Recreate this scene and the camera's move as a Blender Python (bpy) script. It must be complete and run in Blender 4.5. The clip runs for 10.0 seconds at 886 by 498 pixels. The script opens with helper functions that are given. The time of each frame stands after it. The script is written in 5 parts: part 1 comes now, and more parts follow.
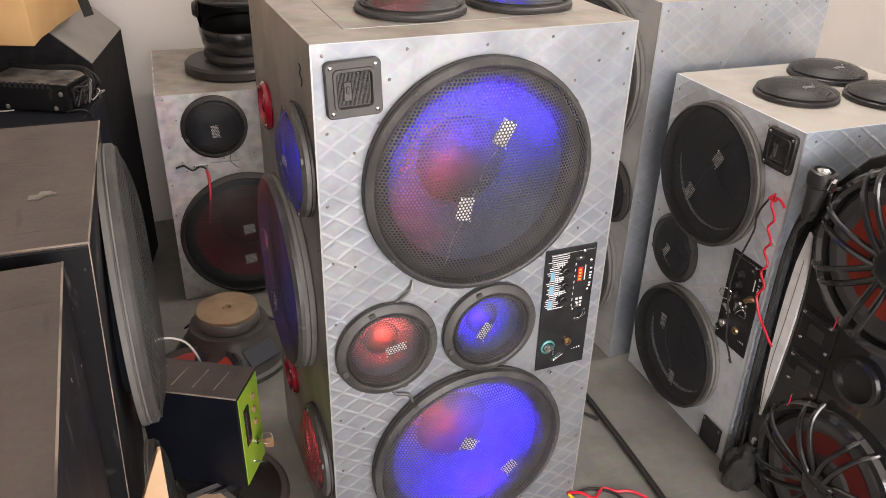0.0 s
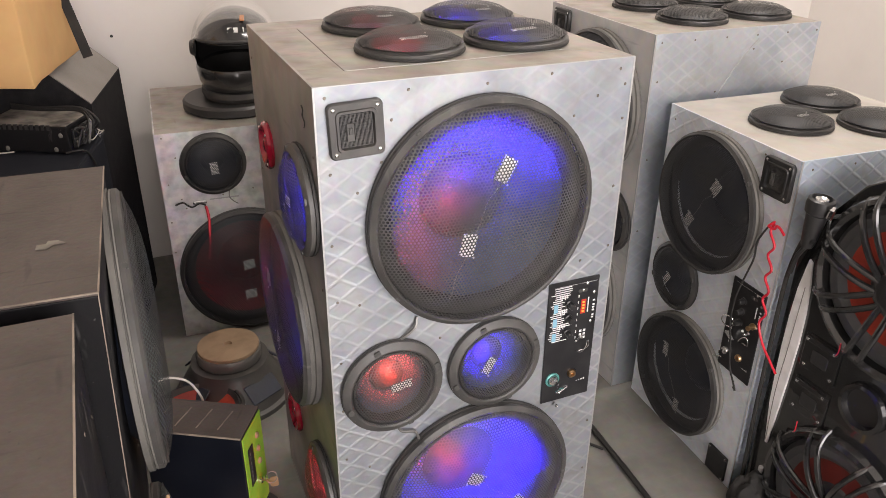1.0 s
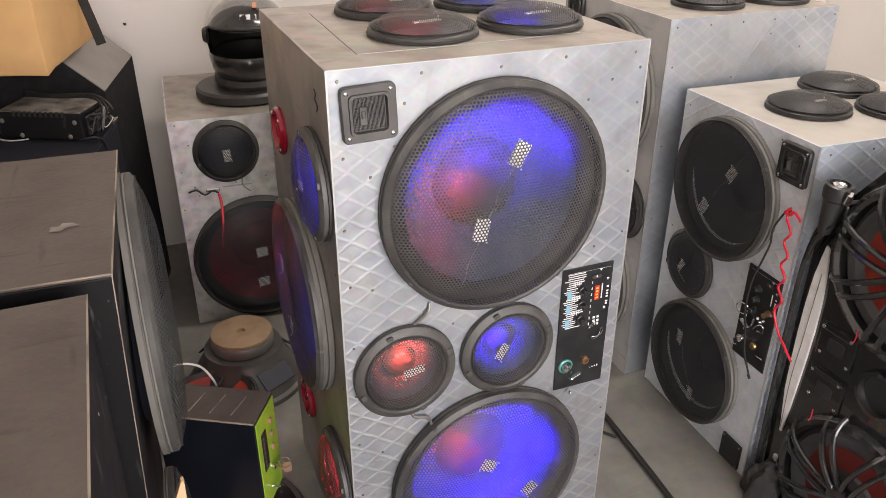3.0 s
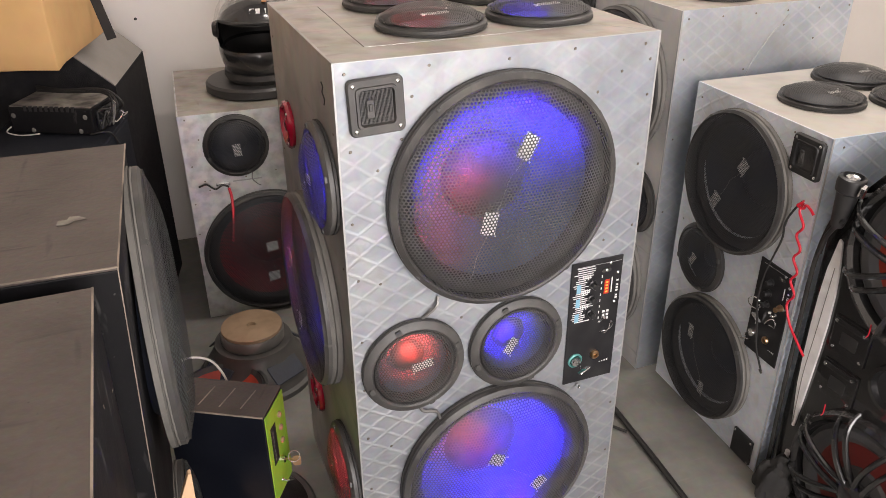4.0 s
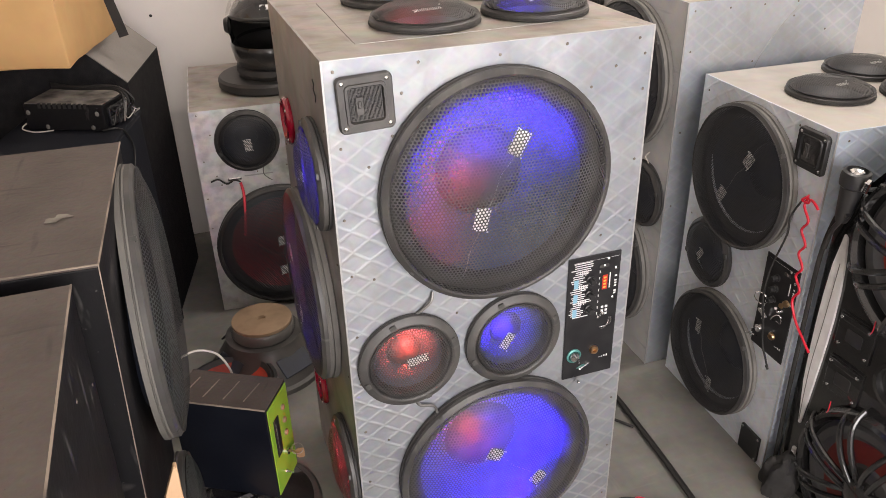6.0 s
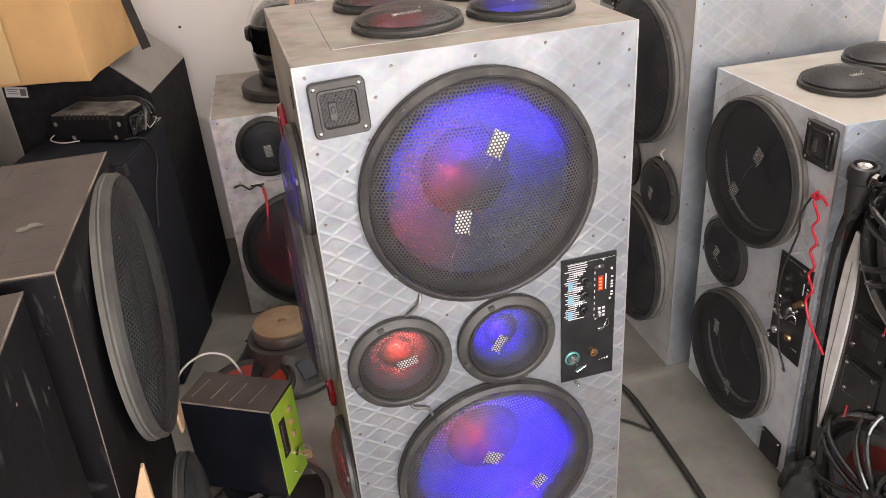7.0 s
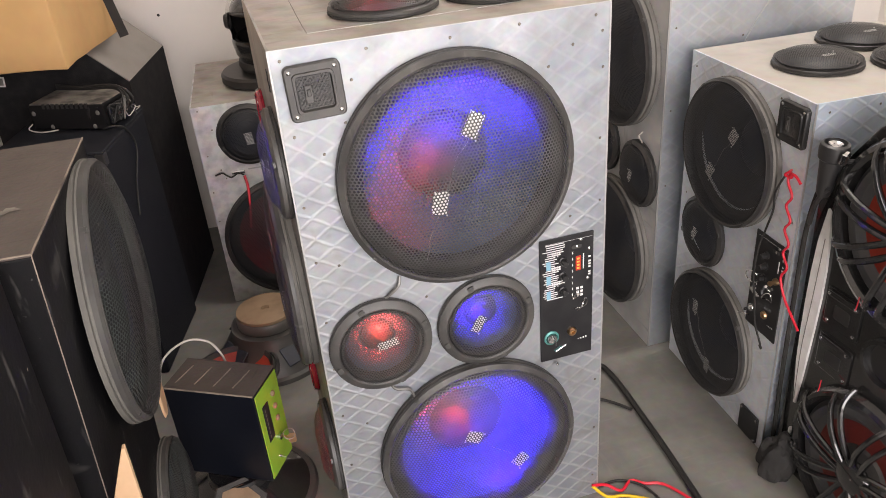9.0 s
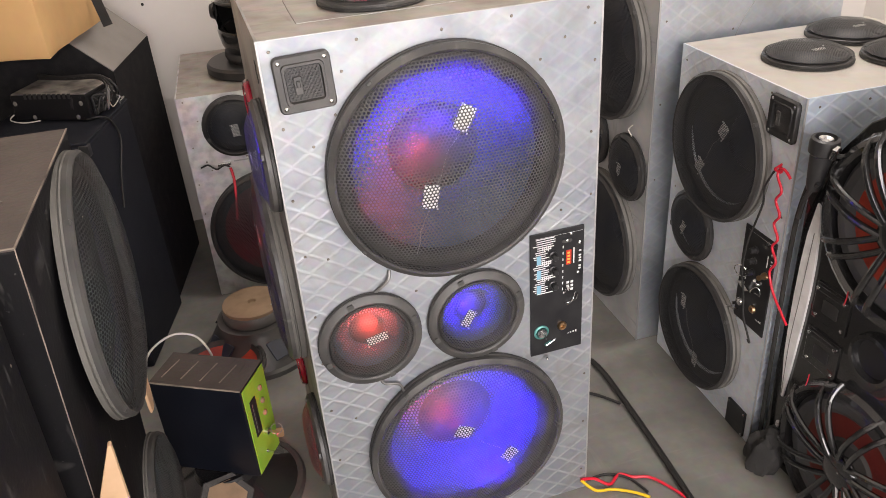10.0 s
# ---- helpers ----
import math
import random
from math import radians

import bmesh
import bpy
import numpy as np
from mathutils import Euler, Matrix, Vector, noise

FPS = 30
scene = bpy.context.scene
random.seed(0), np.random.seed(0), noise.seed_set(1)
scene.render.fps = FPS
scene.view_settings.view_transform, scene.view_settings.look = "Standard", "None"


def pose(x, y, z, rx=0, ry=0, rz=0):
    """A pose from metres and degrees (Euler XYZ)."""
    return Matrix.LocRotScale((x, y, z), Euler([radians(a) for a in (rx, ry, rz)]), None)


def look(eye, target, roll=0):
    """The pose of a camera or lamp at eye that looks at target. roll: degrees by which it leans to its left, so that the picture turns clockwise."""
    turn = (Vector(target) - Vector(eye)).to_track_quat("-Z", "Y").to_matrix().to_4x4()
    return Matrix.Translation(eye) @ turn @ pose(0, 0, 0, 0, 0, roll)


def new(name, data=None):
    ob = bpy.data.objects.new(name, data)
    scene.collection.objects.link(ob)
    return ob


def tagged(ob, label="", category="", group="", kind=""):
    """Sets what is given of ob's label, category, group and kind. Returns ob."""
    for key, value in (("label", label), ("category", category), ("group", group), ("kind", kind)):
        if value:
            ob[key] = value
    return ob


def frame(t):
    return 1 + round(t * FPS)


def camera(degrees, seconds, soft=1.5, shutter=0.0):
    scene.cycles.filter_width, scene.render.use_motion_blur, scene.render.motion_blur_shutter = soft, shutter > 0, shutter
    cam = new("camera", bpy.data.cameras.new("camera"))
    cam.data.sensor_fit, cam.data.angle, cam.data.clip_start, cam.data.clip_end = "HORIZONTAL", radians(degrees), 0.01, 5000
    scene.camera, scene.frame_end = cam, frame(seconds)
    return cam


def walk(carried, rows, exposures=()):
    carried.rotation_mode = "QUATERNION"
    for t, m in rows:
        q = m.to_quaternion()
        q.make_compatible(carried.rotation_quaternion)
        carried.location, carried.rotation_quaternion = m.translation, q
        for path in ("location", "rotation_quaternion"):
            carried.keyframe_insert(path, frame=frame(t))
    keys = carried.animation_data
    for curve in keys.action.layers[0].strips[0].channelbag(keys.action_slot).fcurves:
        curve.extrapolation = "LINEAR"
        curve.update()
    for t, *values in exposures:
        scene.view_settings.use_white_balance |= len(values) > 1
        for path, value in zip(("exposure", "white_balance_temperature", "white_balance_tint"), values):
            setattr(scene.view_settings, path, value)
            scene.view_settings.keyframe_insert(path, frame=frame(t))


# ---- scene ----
cam = camera(59.4, 10.0, soft=0.6)
PATH = [
    (0, (-0.245, -1.079, 1.366), (0.439, 0.537, 0.406), 1.5),
    (0.5, (-0.256, -1.073, 1.388), (0.442, 0.559, 0.466), 1.0),
    (1, (-0.256, -1.069, 1.384), (0.45, 0.571, 0.482), 0.5),
    (1.5, (-0.251, -1.068, 1.382), (0.46, 0.571, 0.484), 0.4),
    (2, (-0.252, -1.068, 1.379), (0.456, 0.57, 0.475), 0.3),
    (2.5, (-0.255, -1.066, 1.375), (0.437, 0.572, 0.46), 0.2),
    (3, (-0.257, -1.068, 1.373), (0.416, 0.574, 0.45), 0.1),
    (3.2, (-0.256, -1.065, 1.374), (0.409, 0.576, 0.444), 0.1),
    (4.3, (-0.245, -1.069, 1.368), (0.389, 0.58, 0.432), -0.4),
    (4.5, (-0.241, -1.071, 1.37), (0.389, 0.579, 0.431), -0.3),
    (5, (-0.234, -1.077, 1.37), (0.388, 0.575, 0.428), -0.5),
    (5.5, (-0.228, -1.082, 1.37), (0.381, 0.573, 0.426), -0.7),
    (5.7, (-0.225, -1.083, 1.373), (0.378, 0.572, 0.425), -0.8),
    (6.8, (-0.081, -1.119, 1.378), (0.354, 0.587, 0.43), -4.3),
    (7, (-0.074, -1.125, 1.372), (0.347, 0.588, 0.429), -4.6),
    (7.5, (-0.067, -1.134, 1.367), (0.335, 0.58, 0.418), -5.3),
    (8, (-0.066, -1.143, 1.367), (0.338, 0.567, 0.411), -5.5),
    (8.5, (-0.062, -1.148, 1.368), (0.363, 0.553, 0.406), -5.3),
    (9, (-0.065, -1.146, 1.365), (0.382, 0.546, 0.396), -4.9),
    (9.5, (-0.067, -1.141, 1.362), (0.397, 0.541, 0.384), -4.5),
    (10, (-0.07, -1.133, 1.362), (0.409, 0.539, 0.374), -4.2),
]
walk(cam, [(t, look(eye, target, roll)) for t, eye, target, roll in PATH])

# ---- world and light ----
world = bpy.data.worlds.new("sky")
scene.world = world
world.use_nodes = True
wn = world.node_tree
sky = wn.nodes.new("ShaderNodeTexSky")
sky.sky_type, sky.sun_disc = "NISHITA", False
sky.sun_elevation, sky.sun_rotation = radians(50), radians(150)
wn.nodes["Background"].inputs[1].default_value = 0.1
wn.links.new(sky.outputs[0], wn.nodes["Background"].inputs[0])


def area(name, m, sx, sy, watts, colour):
    lamp = bpy.data.lights.new(name, "AREA")
    lamp.shape, lamp.size, lamp.size_y, lamp.energy, lamp.color = "RECTANGLE", sx, sy, watts, colour
    ob = new(name, lamp)
    ob.matrix_world = m
    return ob


# daylight through the open shutter behind the camera
area("shutter_daylight", look((0.42, -3.42, 1.30), (0.42, 0, 0.58)), 2.5, 2.3, 174, (1.0, 0.915, 0.895))
# unseen fill lamp under the ceiling, added to brighten tops and the right side
area("ceiling_fill", look((1.55, 0.45, 2.93), (1.55, 0.45, 0)), 1.2, 0.12, 34, (1.0, 0.92, 0.86))


def led(eye, aim, colour, watts, degrees=120, radius=0.006):
    """A small led module behind a grille, shining into the cone."""
    lamp = bpy.data.lights.new("led", "SPOT")
    lamp.energy, lamp.color, lamp.shadow_soft_size = watts, colour, radius
    lamp.spot_size, lamp.spot_blend = radians(degrees), 1.0
    ob = new("led", lamp)
    ob.matrix_world = look(eye, aim)
    return ob


BLUE, RED = (0.03, 0.0, 1.0), (1.0, 0.03, 0.05)


# ---- materials ----
def material(name, base, rough=0.5, metal=0.0, spot=None, spot_scale=6.0, amount=0.5, grain=0.06, bump=0.1, bump_scale=60.0, coat=0.0, scuff=None, scuffs=0.5):
    """A surface with blotches at one scale and grain at another."""
    m = bpy.data.materials.new(name)
    m.use_nodes = True
    n, l = m.node_tree.nodes, m.node_tree.links
    b = n["Principled BSDF"]
    b.inputs["Metallic"].default_value = metal
    b.inputs["Coat Weight"].default_value = coat
    tc = n.new("ShaderNodeTexCoord")
    big, fine = n.new("ShaderNodeTexNoise"), n.new("ShaderNodeTexNoise")
    big.inputs["Scale"].default_value, big.inputs["Detail"].default_value = spot_scale, 5
    fine.inputs["Scale"].default_value, fine.inputs["Detail"].default_value = bump_scale, 4
    ramp = n.new("ShaderNodeMapRange")
    ramp.inputs[1].default_value, ramp.inputs[2].default_value = 0.42, 0.68
    ramp.inputs[4].default_value = amount
    mix = n.new("ShaderNodeMix")
    mix.data_type = "RGBA"
    mix.inputs["A"].default_value = (*base, 1)
    mix.inputs["B"].default_value = (*(spot or [c * 0.7 for c in base]), 1)
    gr = n.new("ShaderNodeMix")
    gr.data_type, gr.blend_type = "RGBA", "MULTIPLY"
    gr.inputs[0].default_value = grain
    rr = n.new("ShaderNodeMapRange")
    rr.inputs[3].default_value, rr.inputs[4].default_value = max(rough - 0.1, 0.03), min(rough + 0.12, 1)
    bp = n.new("ShaderNodeBump")
    bp.inputs["Strength"].default_value, bp.inputs["Distance"].default_value = bump, 0.002
    if name in ("black_laminate", "black_carpet", "grey_black_vinyl"):
        b.inputs["Specular IOR Level"].default_value = 0.2
    l.new(tc.outputs["Object"], big.inputs["Vector"])
    l.new(tc.outputs["Object"], fine.inputs["Vector"])
    l.new(big.outputs["Fac"], ramp.inputs[0])
    l.new(ramp.outputs[0], mix.inputs[0])
    l.new(mix.outputs["Result"], gr.inputs["A"])
    l.new(fine.outputs["Color"], gr.inputs["B"])
    last = gr.outputs["Result"]
    if scuff:
        # long rubbed streaks and small specks of dust
        for scale, size, lo, hi in (((3, 26, 5), 2.2, 0.63, 0.72), ((22, 3, 6), 1.8, 0.66, 0.74), ((1, 1, 1), 150.0, 0.70, 0.78)):
            mp, nz, mr, mx = n.new("ShaderNodeMapping"), n.new("ShaderNodeTexNoise"), n.new("ShaderNodeMapRange"), n.new("ShaderNodeMix")
            mp.inputs["Scale"].default_value, mp.inputs["Rotation"].default_value = scale, (0.2, 0.1, 0.35)
            nz.inputs["Scale"].default_value, nz.inputs["Detail"].default_value = size, 3
            mr.inputs[1].default_value, mr.inputs[2].default_value, mr.inputs[4].default_value = lo, hi, scuffs
            mx.data_type = "RGBA"
            mx.inputs["B"].default_value = (*scuff, 1)
            l.new(tc.outputs["Object"], mp.inputs["Vector"])
            l.new(mp.outputs[0], nz.inputs["Vector"])
            l.new(nz.outputs["Fac"], mr.inputs[0])
            l.new(mr.outputs[0], mx.inputs[0])
            l.new(last, mx.inputs["A"])
            last = mx.outputs["Result"]
    l.new(last, b.inputs["Base Color"])
    l.new(big.outputs["Fac"], rr.inputs[0])
    l.new(rr.outputs[0], b.inputs["Roughness"])
    l.new(fine.outputs["Fac"], bp.inputs["Height"])
    l.new(bp.outputs[0], b.inputs["Normal"])
    return m


def diamond_sheet(name, base, rough, wide, high, depth, fade=0.5, smooth_from=9.0):
    """Embossed aluminium foil sheet: a net of raised ridges in diamonds, in the sheet's own x and y, worn smooth in places."""
    m = material(name, base, rough, 1.0, [base[0] * 0.70, base[1] * 0.74, base[2] * 0.80], 7.5, 0.8, 0.22, 0.10, 70.0)
    n, l = m.node_tree.nodes, m.node_tree.links
    b = n["Principled BSDF"]
    tc = n.new("ShaderNodeTexCoord")
    warp = n.new("ShaderNodeTexNoise")
    warp.inputs["Scale"].default_value = 9.0
    l.new(tc.outputs["Object"], warp.inputs["Vector"])
    wob = n.new("ShaderNodeVectorMath")
    wob.operation = "MULTIPLY_ADD"
    wob.inputs[1].default_value = (0.010, 0.010, 0.0)
    l.new(warp.outputs["Color"], wob.inputs[0])
    l.new(tc.outputs["Object"], wob.inputs[2])
    sep = n.new("ShaderNodeSeparateXYZ")
    l.new(wob.outputs[0], sep.inputs[0])

    def math_node(op, a, v=None, c=None):
        k = n.new("ShaderNodeMath")
        k.operation = op
        for i, s in enumerate((a, v, c)):
            if s is None:
                continue
            if isinstance(s, (int, float)):
                k.inputs[i].default_value = s
            else:
                l.new(s, k.inputs[i])
        return k.outputs[0]

    u = math_node("DIVIDE", sep.outputs["X"], wide)
    v = math_node("DIVIDE", sep.outputs["Y"], high)
    ridges = []
    for op in ("ADD", "SUBTRACT"):
        s = math_node("FRACT", math_node(op, u, v))
        d = math_node("ABSOLUTE", math_node("SUBTRACT", s, 0.5))
        k = n.new("ShaderNodeMapRange")
        k.interpolation_type = "SMOOTHSTEP"
        k.inputs[1].default_value, k.inputs[2].default_value = 0.15, 0.0
        l.new(d, k.inputs[0])
        ridges.append(k.outputs[0])
    net = math_node("MAXIMUM", *ridges)
    worn = n.new("ShaderNodeTexNoise")
    worn.inputs["Scale"].default_value, worn.inputs["Detail"].default_value = 3.2, 3
    l.new(tc.outputs["Object"], worn.inputs["Vector"])
    wr = n.new("ShaderNodeMapRange")
    wr.inputs[1].default_value, wr.inputs[2].default_value = fade - 0.16, fade + 0.1
    l.new(worn.outputs["Fac"], wr.inputs[0])
    low = n.new("ShaderNodeMapRange")
    low.inputs[1].default_value, low.inputs[2].default_value, low.inputs[3].default_value = smooth_from + 0.12, smooth_from - 0.12, 0.22
    l.new(math_node("ADD", sep.outputs["Y"], math_node("MULTIPLY", sep.outputs["X"], 0.22)), low.inputs[0])
    relief = math_node("MULTIPLY", math_node("MULTIPLY", net, wr.outputs[0]), low.outputs[0])
    bp2 = n.new("ShaderNodeBump")
    bp2.inputs["Strength"].default_value, bp2.inputs["Distance"].default_value = 0.75, depth
    l.new(relief, bp2.inputs["Height"])
    l.new(n["Bump"].outputs[0], bp2.inputs["Normal"])
    l.new(bp2.outputs[0], b.inputs["Normal"])
    # shallow dents and creases across the thin sheet
    dent, bp3 = n.new("ShaderNodeTexNoise"), n.new("ShaderNodeBump")
    dent.inputs["Scale"].default_value, dent.inputs["Detail"].default_value, dent.inputs["Distortion"].default_value = 8.0, 3, 0.6
    bp3.inputs["Strength"].default_value, bp3.inputs["Distance"].default_value = 0.5, 0.009
    l.new(tc.outputs["Object"], dent.inputs["Vector"])
    l.new(dent.outputs["Fac"], bp3.inputs["Height"])
    l.new(bp3.outputs[0], n["Bump"].inputs["Normal"])
    # the ridges are mixed paler than the fields between them
    old = b.inputs["Base Color"].links[0].from_socket
    ridge_tint = n.new("ShaderNodeMix")
    ridge_tint.data_type = "RGBA"
    ridge_tint.inputs["B"].default_value = (0.80, 0.80, 0.80, 1)
    l.new(math_node("MULTIPLY", relief, 0.24), ridge_tint.inputs[0])
    l.new(old, ridge_tint.inputs["A"])
    stain, sr, tint = n.new("ShaderNodeTexNoise"), n.new("ShaderNodeMapRange"), n.new("ShaderNodeMix")
    stain.inputs["Scale"].default_value, stain.inputs["Detail"].default_value, stain.inputs["Distortion"].default_value = 16.0, 6, 1.2
    sr.inputs[1].default_value, sr.inputs[2].default_value, sr.inputs[4].default_value = 0.54, 0.74, 0.6
    tint.data_type = "RGBA"
    tint.inputs["B"].default_value = (base[0] * 0.74, base[1] * 0.70, base[2] * 0.62, 1)
    l.new(tc.outputs["Object"], stain.inputs["Vector"])
    l.new(stain.outputs["Fac"], sr.inputs[0])
    l.new(sr.outputs[0], tint.inputs[0])
    l.new(ridge_tint.outputs["Result"], tint.inputs["A"])
    l.new(tint.outputs["Result"], b.inputs["Base Color"])
    return m


ALU = diamond_sheet("embossed_aluminium", (0.445, 0.46, 0.485), 0.58, 0.057, 0.039, 0.0005, 0.47, 0.93)
ALU_BLUE = diamond_sheet("embossed_aluminium_blue", (0.62, 0.655, 0.695), 0.48, 0.057, 0.039, 0.0002, 0.52, 9.0)
ALU_CREASED = diamond_sheet("creased_aluminium", (0.62, 0.70, 0.80), 0.45, 0.057, 0.039, 0.0013, 0.30)
ALU_CREASED.node_tree.nodes["Principled BSDF"].inputs["Metallic"].default_value = 0.3
ALU_GREY = diamond_sheet("grey_embossed_sheet", (0.82, 0.85, 0.90), 0.46, 0.057, 0.039, 0.0011, 0.44)
ALU_GREY.node_tree.nodes["Principled BSDF"].inputs["Metallic"].default_value = 0.35
ALU_PLAIN = material("plain_aluminium", (0.66, 0.66, 0.66), 0.5, 0.35, (0.50, 0.51, 0.53), 9, 0.9, 0.2, 0.2, 40, scuff=(0.42, 0.43, 0.45), scuffs=0.7)
ALU_SIDE = material("dull_aluminium", (0.54, 0.52, 0.49), 0.5, 1.0, (0.34, 0.32, 0.30), 7, 0.9, 0.25, 0.15, 30, scuff=(0.34, 0.31, 0.27), scuffs=0.6)
ALU_TOP = material("dusty_aluminium", (0.52, 0.48, 0.43), 0.5, 0.55, (0.33, 0.29, 0.245), 9, 0.95, 0.35, 0.6, 26, scuff=(0.27, 0.235, 0.195), scuffs=0.45)
CREAM_TOP = material("cream_dusted_aluminium", (0.56, 0.525, 0.475), 0.55, 0.3, (0.47, 0.435, 0.39), 8, 0.9, 0.2, 0.3, 34, scuff=(0.42, 0.38, 0.33), scuffs=0.12)
TIN = material("spangled_tin", (0.80, 0.79, 0.78), 0.48, 0.7, (0.52, 0.52, 0.525), 26, 0.95, 0.3, 0.5, 24)
EDGE = material("sheet_edge", (0.50, 0.50, 0.49), 0.55, 0.8)
GRILLE = material("grille_paint", (0.068, 0.066, 0.065), 0.5, 0.3, (0.12, 0.115, 0.11), 12, 0.7, 0.2)
GRILLE_GREY = material("grey_grille_paint", (0.062, 0.060, 0.060), 0.5, 0.3, (0.09, 0.115, 0.11), 12, 0.7, 0.2)
RIM = material("rim_paint", (0.056, 0.054, 0.052), 0.45, 0.0, (0.105, 0.10, 0.093), 14, 0.8, 0.2, 0.15, scuff=(0.17, 0.162, 0.15), scuffs=0.45)
GRILLE_BLACK = material("black_grille_paint", (0.033, 0.036, 0.044), 0.45, 0.3, (0.06, 0.058, 0.055), 12, 0.7, 0.2)
RIM_PALE = material("dusty_grey_rim", (0.085, 0.081, 0.076), 0.6, 0.0, (0.05, 0.048, 0.046), 12, 0.8, 0.2, 0.2)
RIM_BLACK = material("black_rim", (0.028, 0.027, 0.027), 0.4, 0.0, (0.06, 0.057, 0.053), 14, 0.8, 0.2, 0.15)
GASKET = material("rubber_gasket", (0.035, 0.034, 0.033), 0.6, 0.0, (0.07, 0.066, 0.06), 20, 0.7)
GASKET_PALE = material("dusty_gasket", (0.165, 0.158, 0.142), 0.7, 0.0, (0.11, 0.105, 0.098), 16, 0.7)
CONE = material("paper_cone", (0.085, 0.115, 0.17), 0.4, 0.0, (0.06, 0.085, 0.13), 25, 0.6, 0.3, 0.3, 120)
CAP = material("grey_dust_cap", (0.060, 0.060, 0.060), 0.5, 0.0, (0.04, 0.04, 0.041), 25, 0.6, 0.3, 0.2, 120)
CONE_DARK = material("black_cone", (0.027, 0.033, 0.052), 0.5, 0.0, (0.03, 0.03, 0.03), 25, 0.6, 0.3, 0.3, 120)
CONE_RED = material("dark_red_cone", (0.26, 0.010, 0.018), 0.5, 0.0, (0.09, 0.008, 0.01), 14, 0.7, 0.2, 0.2, 120)
CONE_ORANGE = material("orange_cone", (0.42, 0.042, 0.018), 0.6, 0.0, (0.20, 0.018, 0.012), 18, 0.6, 0.3, 0.3, 120)
CONE_RUST = material("dark_rust_cone", (0.17, 0.018, 0.012), 0.6, 0.0, (0.10, 0.012, 0.01), 18, 0.6, 0.3, 0.3, 120)
RUBBER = material("grey_rubber", (0.075, 0.075, 0.077), 0.5, 0.0, (0.05, 0.05, 0.05), 14, 0.7, 0.2)
BADGE = material("white_badge", (0.85, 0.84, 0.82), 0.4)
CHROME = material("chrome", (0.8, 0.8, 0.8), 0.15, 1.0)
BRASS = material("brass", (0.55, 0.36, 0.2), 0.3, 1.0)
SCREW = material("screw", (0.25, 0.22, 0.19), 0.45, 1.0)
PANEL = material("black_panel", (0.012, 0.012, 0.014), 0.3, 0.0, (0.03, 0.03, 0.03), 20, 0.6)
PRINT = material("white_print", (0.75, 0.75, 0.74), 0.6)
PRINT_BLUE = material("blue_print", (0.22, 0.45, 0.58), 0.6)
PLASTIC = material("black_plastic", (0.02, 0.02, 0.021), 0.35, 0.0, (0.045, 0.043, 0.04), 18, 0.6)
GLOSS = material("gloss_plastic", (0.013, 0.013, 0.0135), 0.20, 0.0, (0.022, 0.022, 0.022), 8, 0.5, 0.05, 0.03, 30, 1.0)
RED_PLASTIC = material("red_plastic", (0.30, 0.004, 0.022), 0.18, 0.0, (0.16, 0.002, 0.012), 14, 0.6, 0.1, 0.05, 60, 0.5)
BLACK_WOOD = material("black_laminate", (0.0075, 0.0074, 0.0088), 0.5, 0.0, (0.011, 0.0105, 0.011), 9, 0.7, 0.3, 0.2, 110, scuff=(0.13, 0.125, 0.12), scuffs=0.45)
DUSTY_TOP = material("dusty_laminate", (0.106, 0.085, 0.073), 0.6, 0.0, (0.076, 0.061, 0.053), 9, 0.9, 0.4, 0.3, 130, scuff=(0.036, 0.030, 0.027), scuffs=0.8)
NAVY = material("blue_black_laminate", (0.0045, 0.006, 0.011), 0.35, 0.0, (0.008, 0.010, 0.016), 8, 0.7, 0.2, 0.1, 90)
CARPET = material("black_carpet", (0.017, 0.0165, 0.018), 0.95, 0.0, (0.036, 0.035, 0.034), 30, 0.7, 0.4, 0.6, 300)
VINYL = material("grey_black_vinyl", (0.016, 0.018, 0.024), 0.65, 0.0, (0.022, 0.024, 0.030), 12, 0.7, 0.3, 0.4, 220)
CARPET_TOP = material("dusty_carpet", (0.31, 0.288, 0.262), 0.95, 0.0, (0.25, 0.233, 0.212), 10, 0.6, 0.3, 0.5, 250)
BARE_EDGE = material("chipped_edge", (0.30, 0.245, 0.195), 0.7, 0.0, (0.06, 0.05, 0.045), 12, 0.9)
CARD = material("cardboard", (0.60, 0.37, 0.155), 0.75, 0.0, (0.50, 0.30, 0.12), 5, 0.7, 0.12, 0.12, 30)
WALL = material("painted_wall", (0.74, 0.70, 0.66), 0.85, 0.0, (0.66, 0.62, 0.58), 2.2, 0.6, 0.05, 0.15, 40)
FLOOR = material("cement_floor", (0.255, 0.246, 0.222), 0.6, 0.0, (0.175, 0.168, 0.152), 5.5, 1.0, 0.35, 0.3, 40, scuff=(0.34, 0.325, 0.295), scuffs=0.12)
CEIL = material("ceiling_paint", (0.75, 0.73, 0.7), 0.9)
GREEN = material("green_panel", (0.24, 0.44, 0.04), 0.4, 0.0, (0.18, 0.34, 0.03), 20, 0.6)
DUST = material("tan_dust", (0.29, 0.262, 0.225), 0.8, 0.0, (0.06, 0.052, 0.045), 17, 1.0, 0.3, 0.2, 60)
MAGNET = material("grey_steel", (0.17, 0.162, 0.15), 0.5, 0.5, (0.24, 0.228, 0.21), 12, 0.8)
BASKET = material("dark_steel", (0.085, 0.082, 0.078), 0.45, 0.4, (0.14, 0.133, 0.122), 12, 0.8)
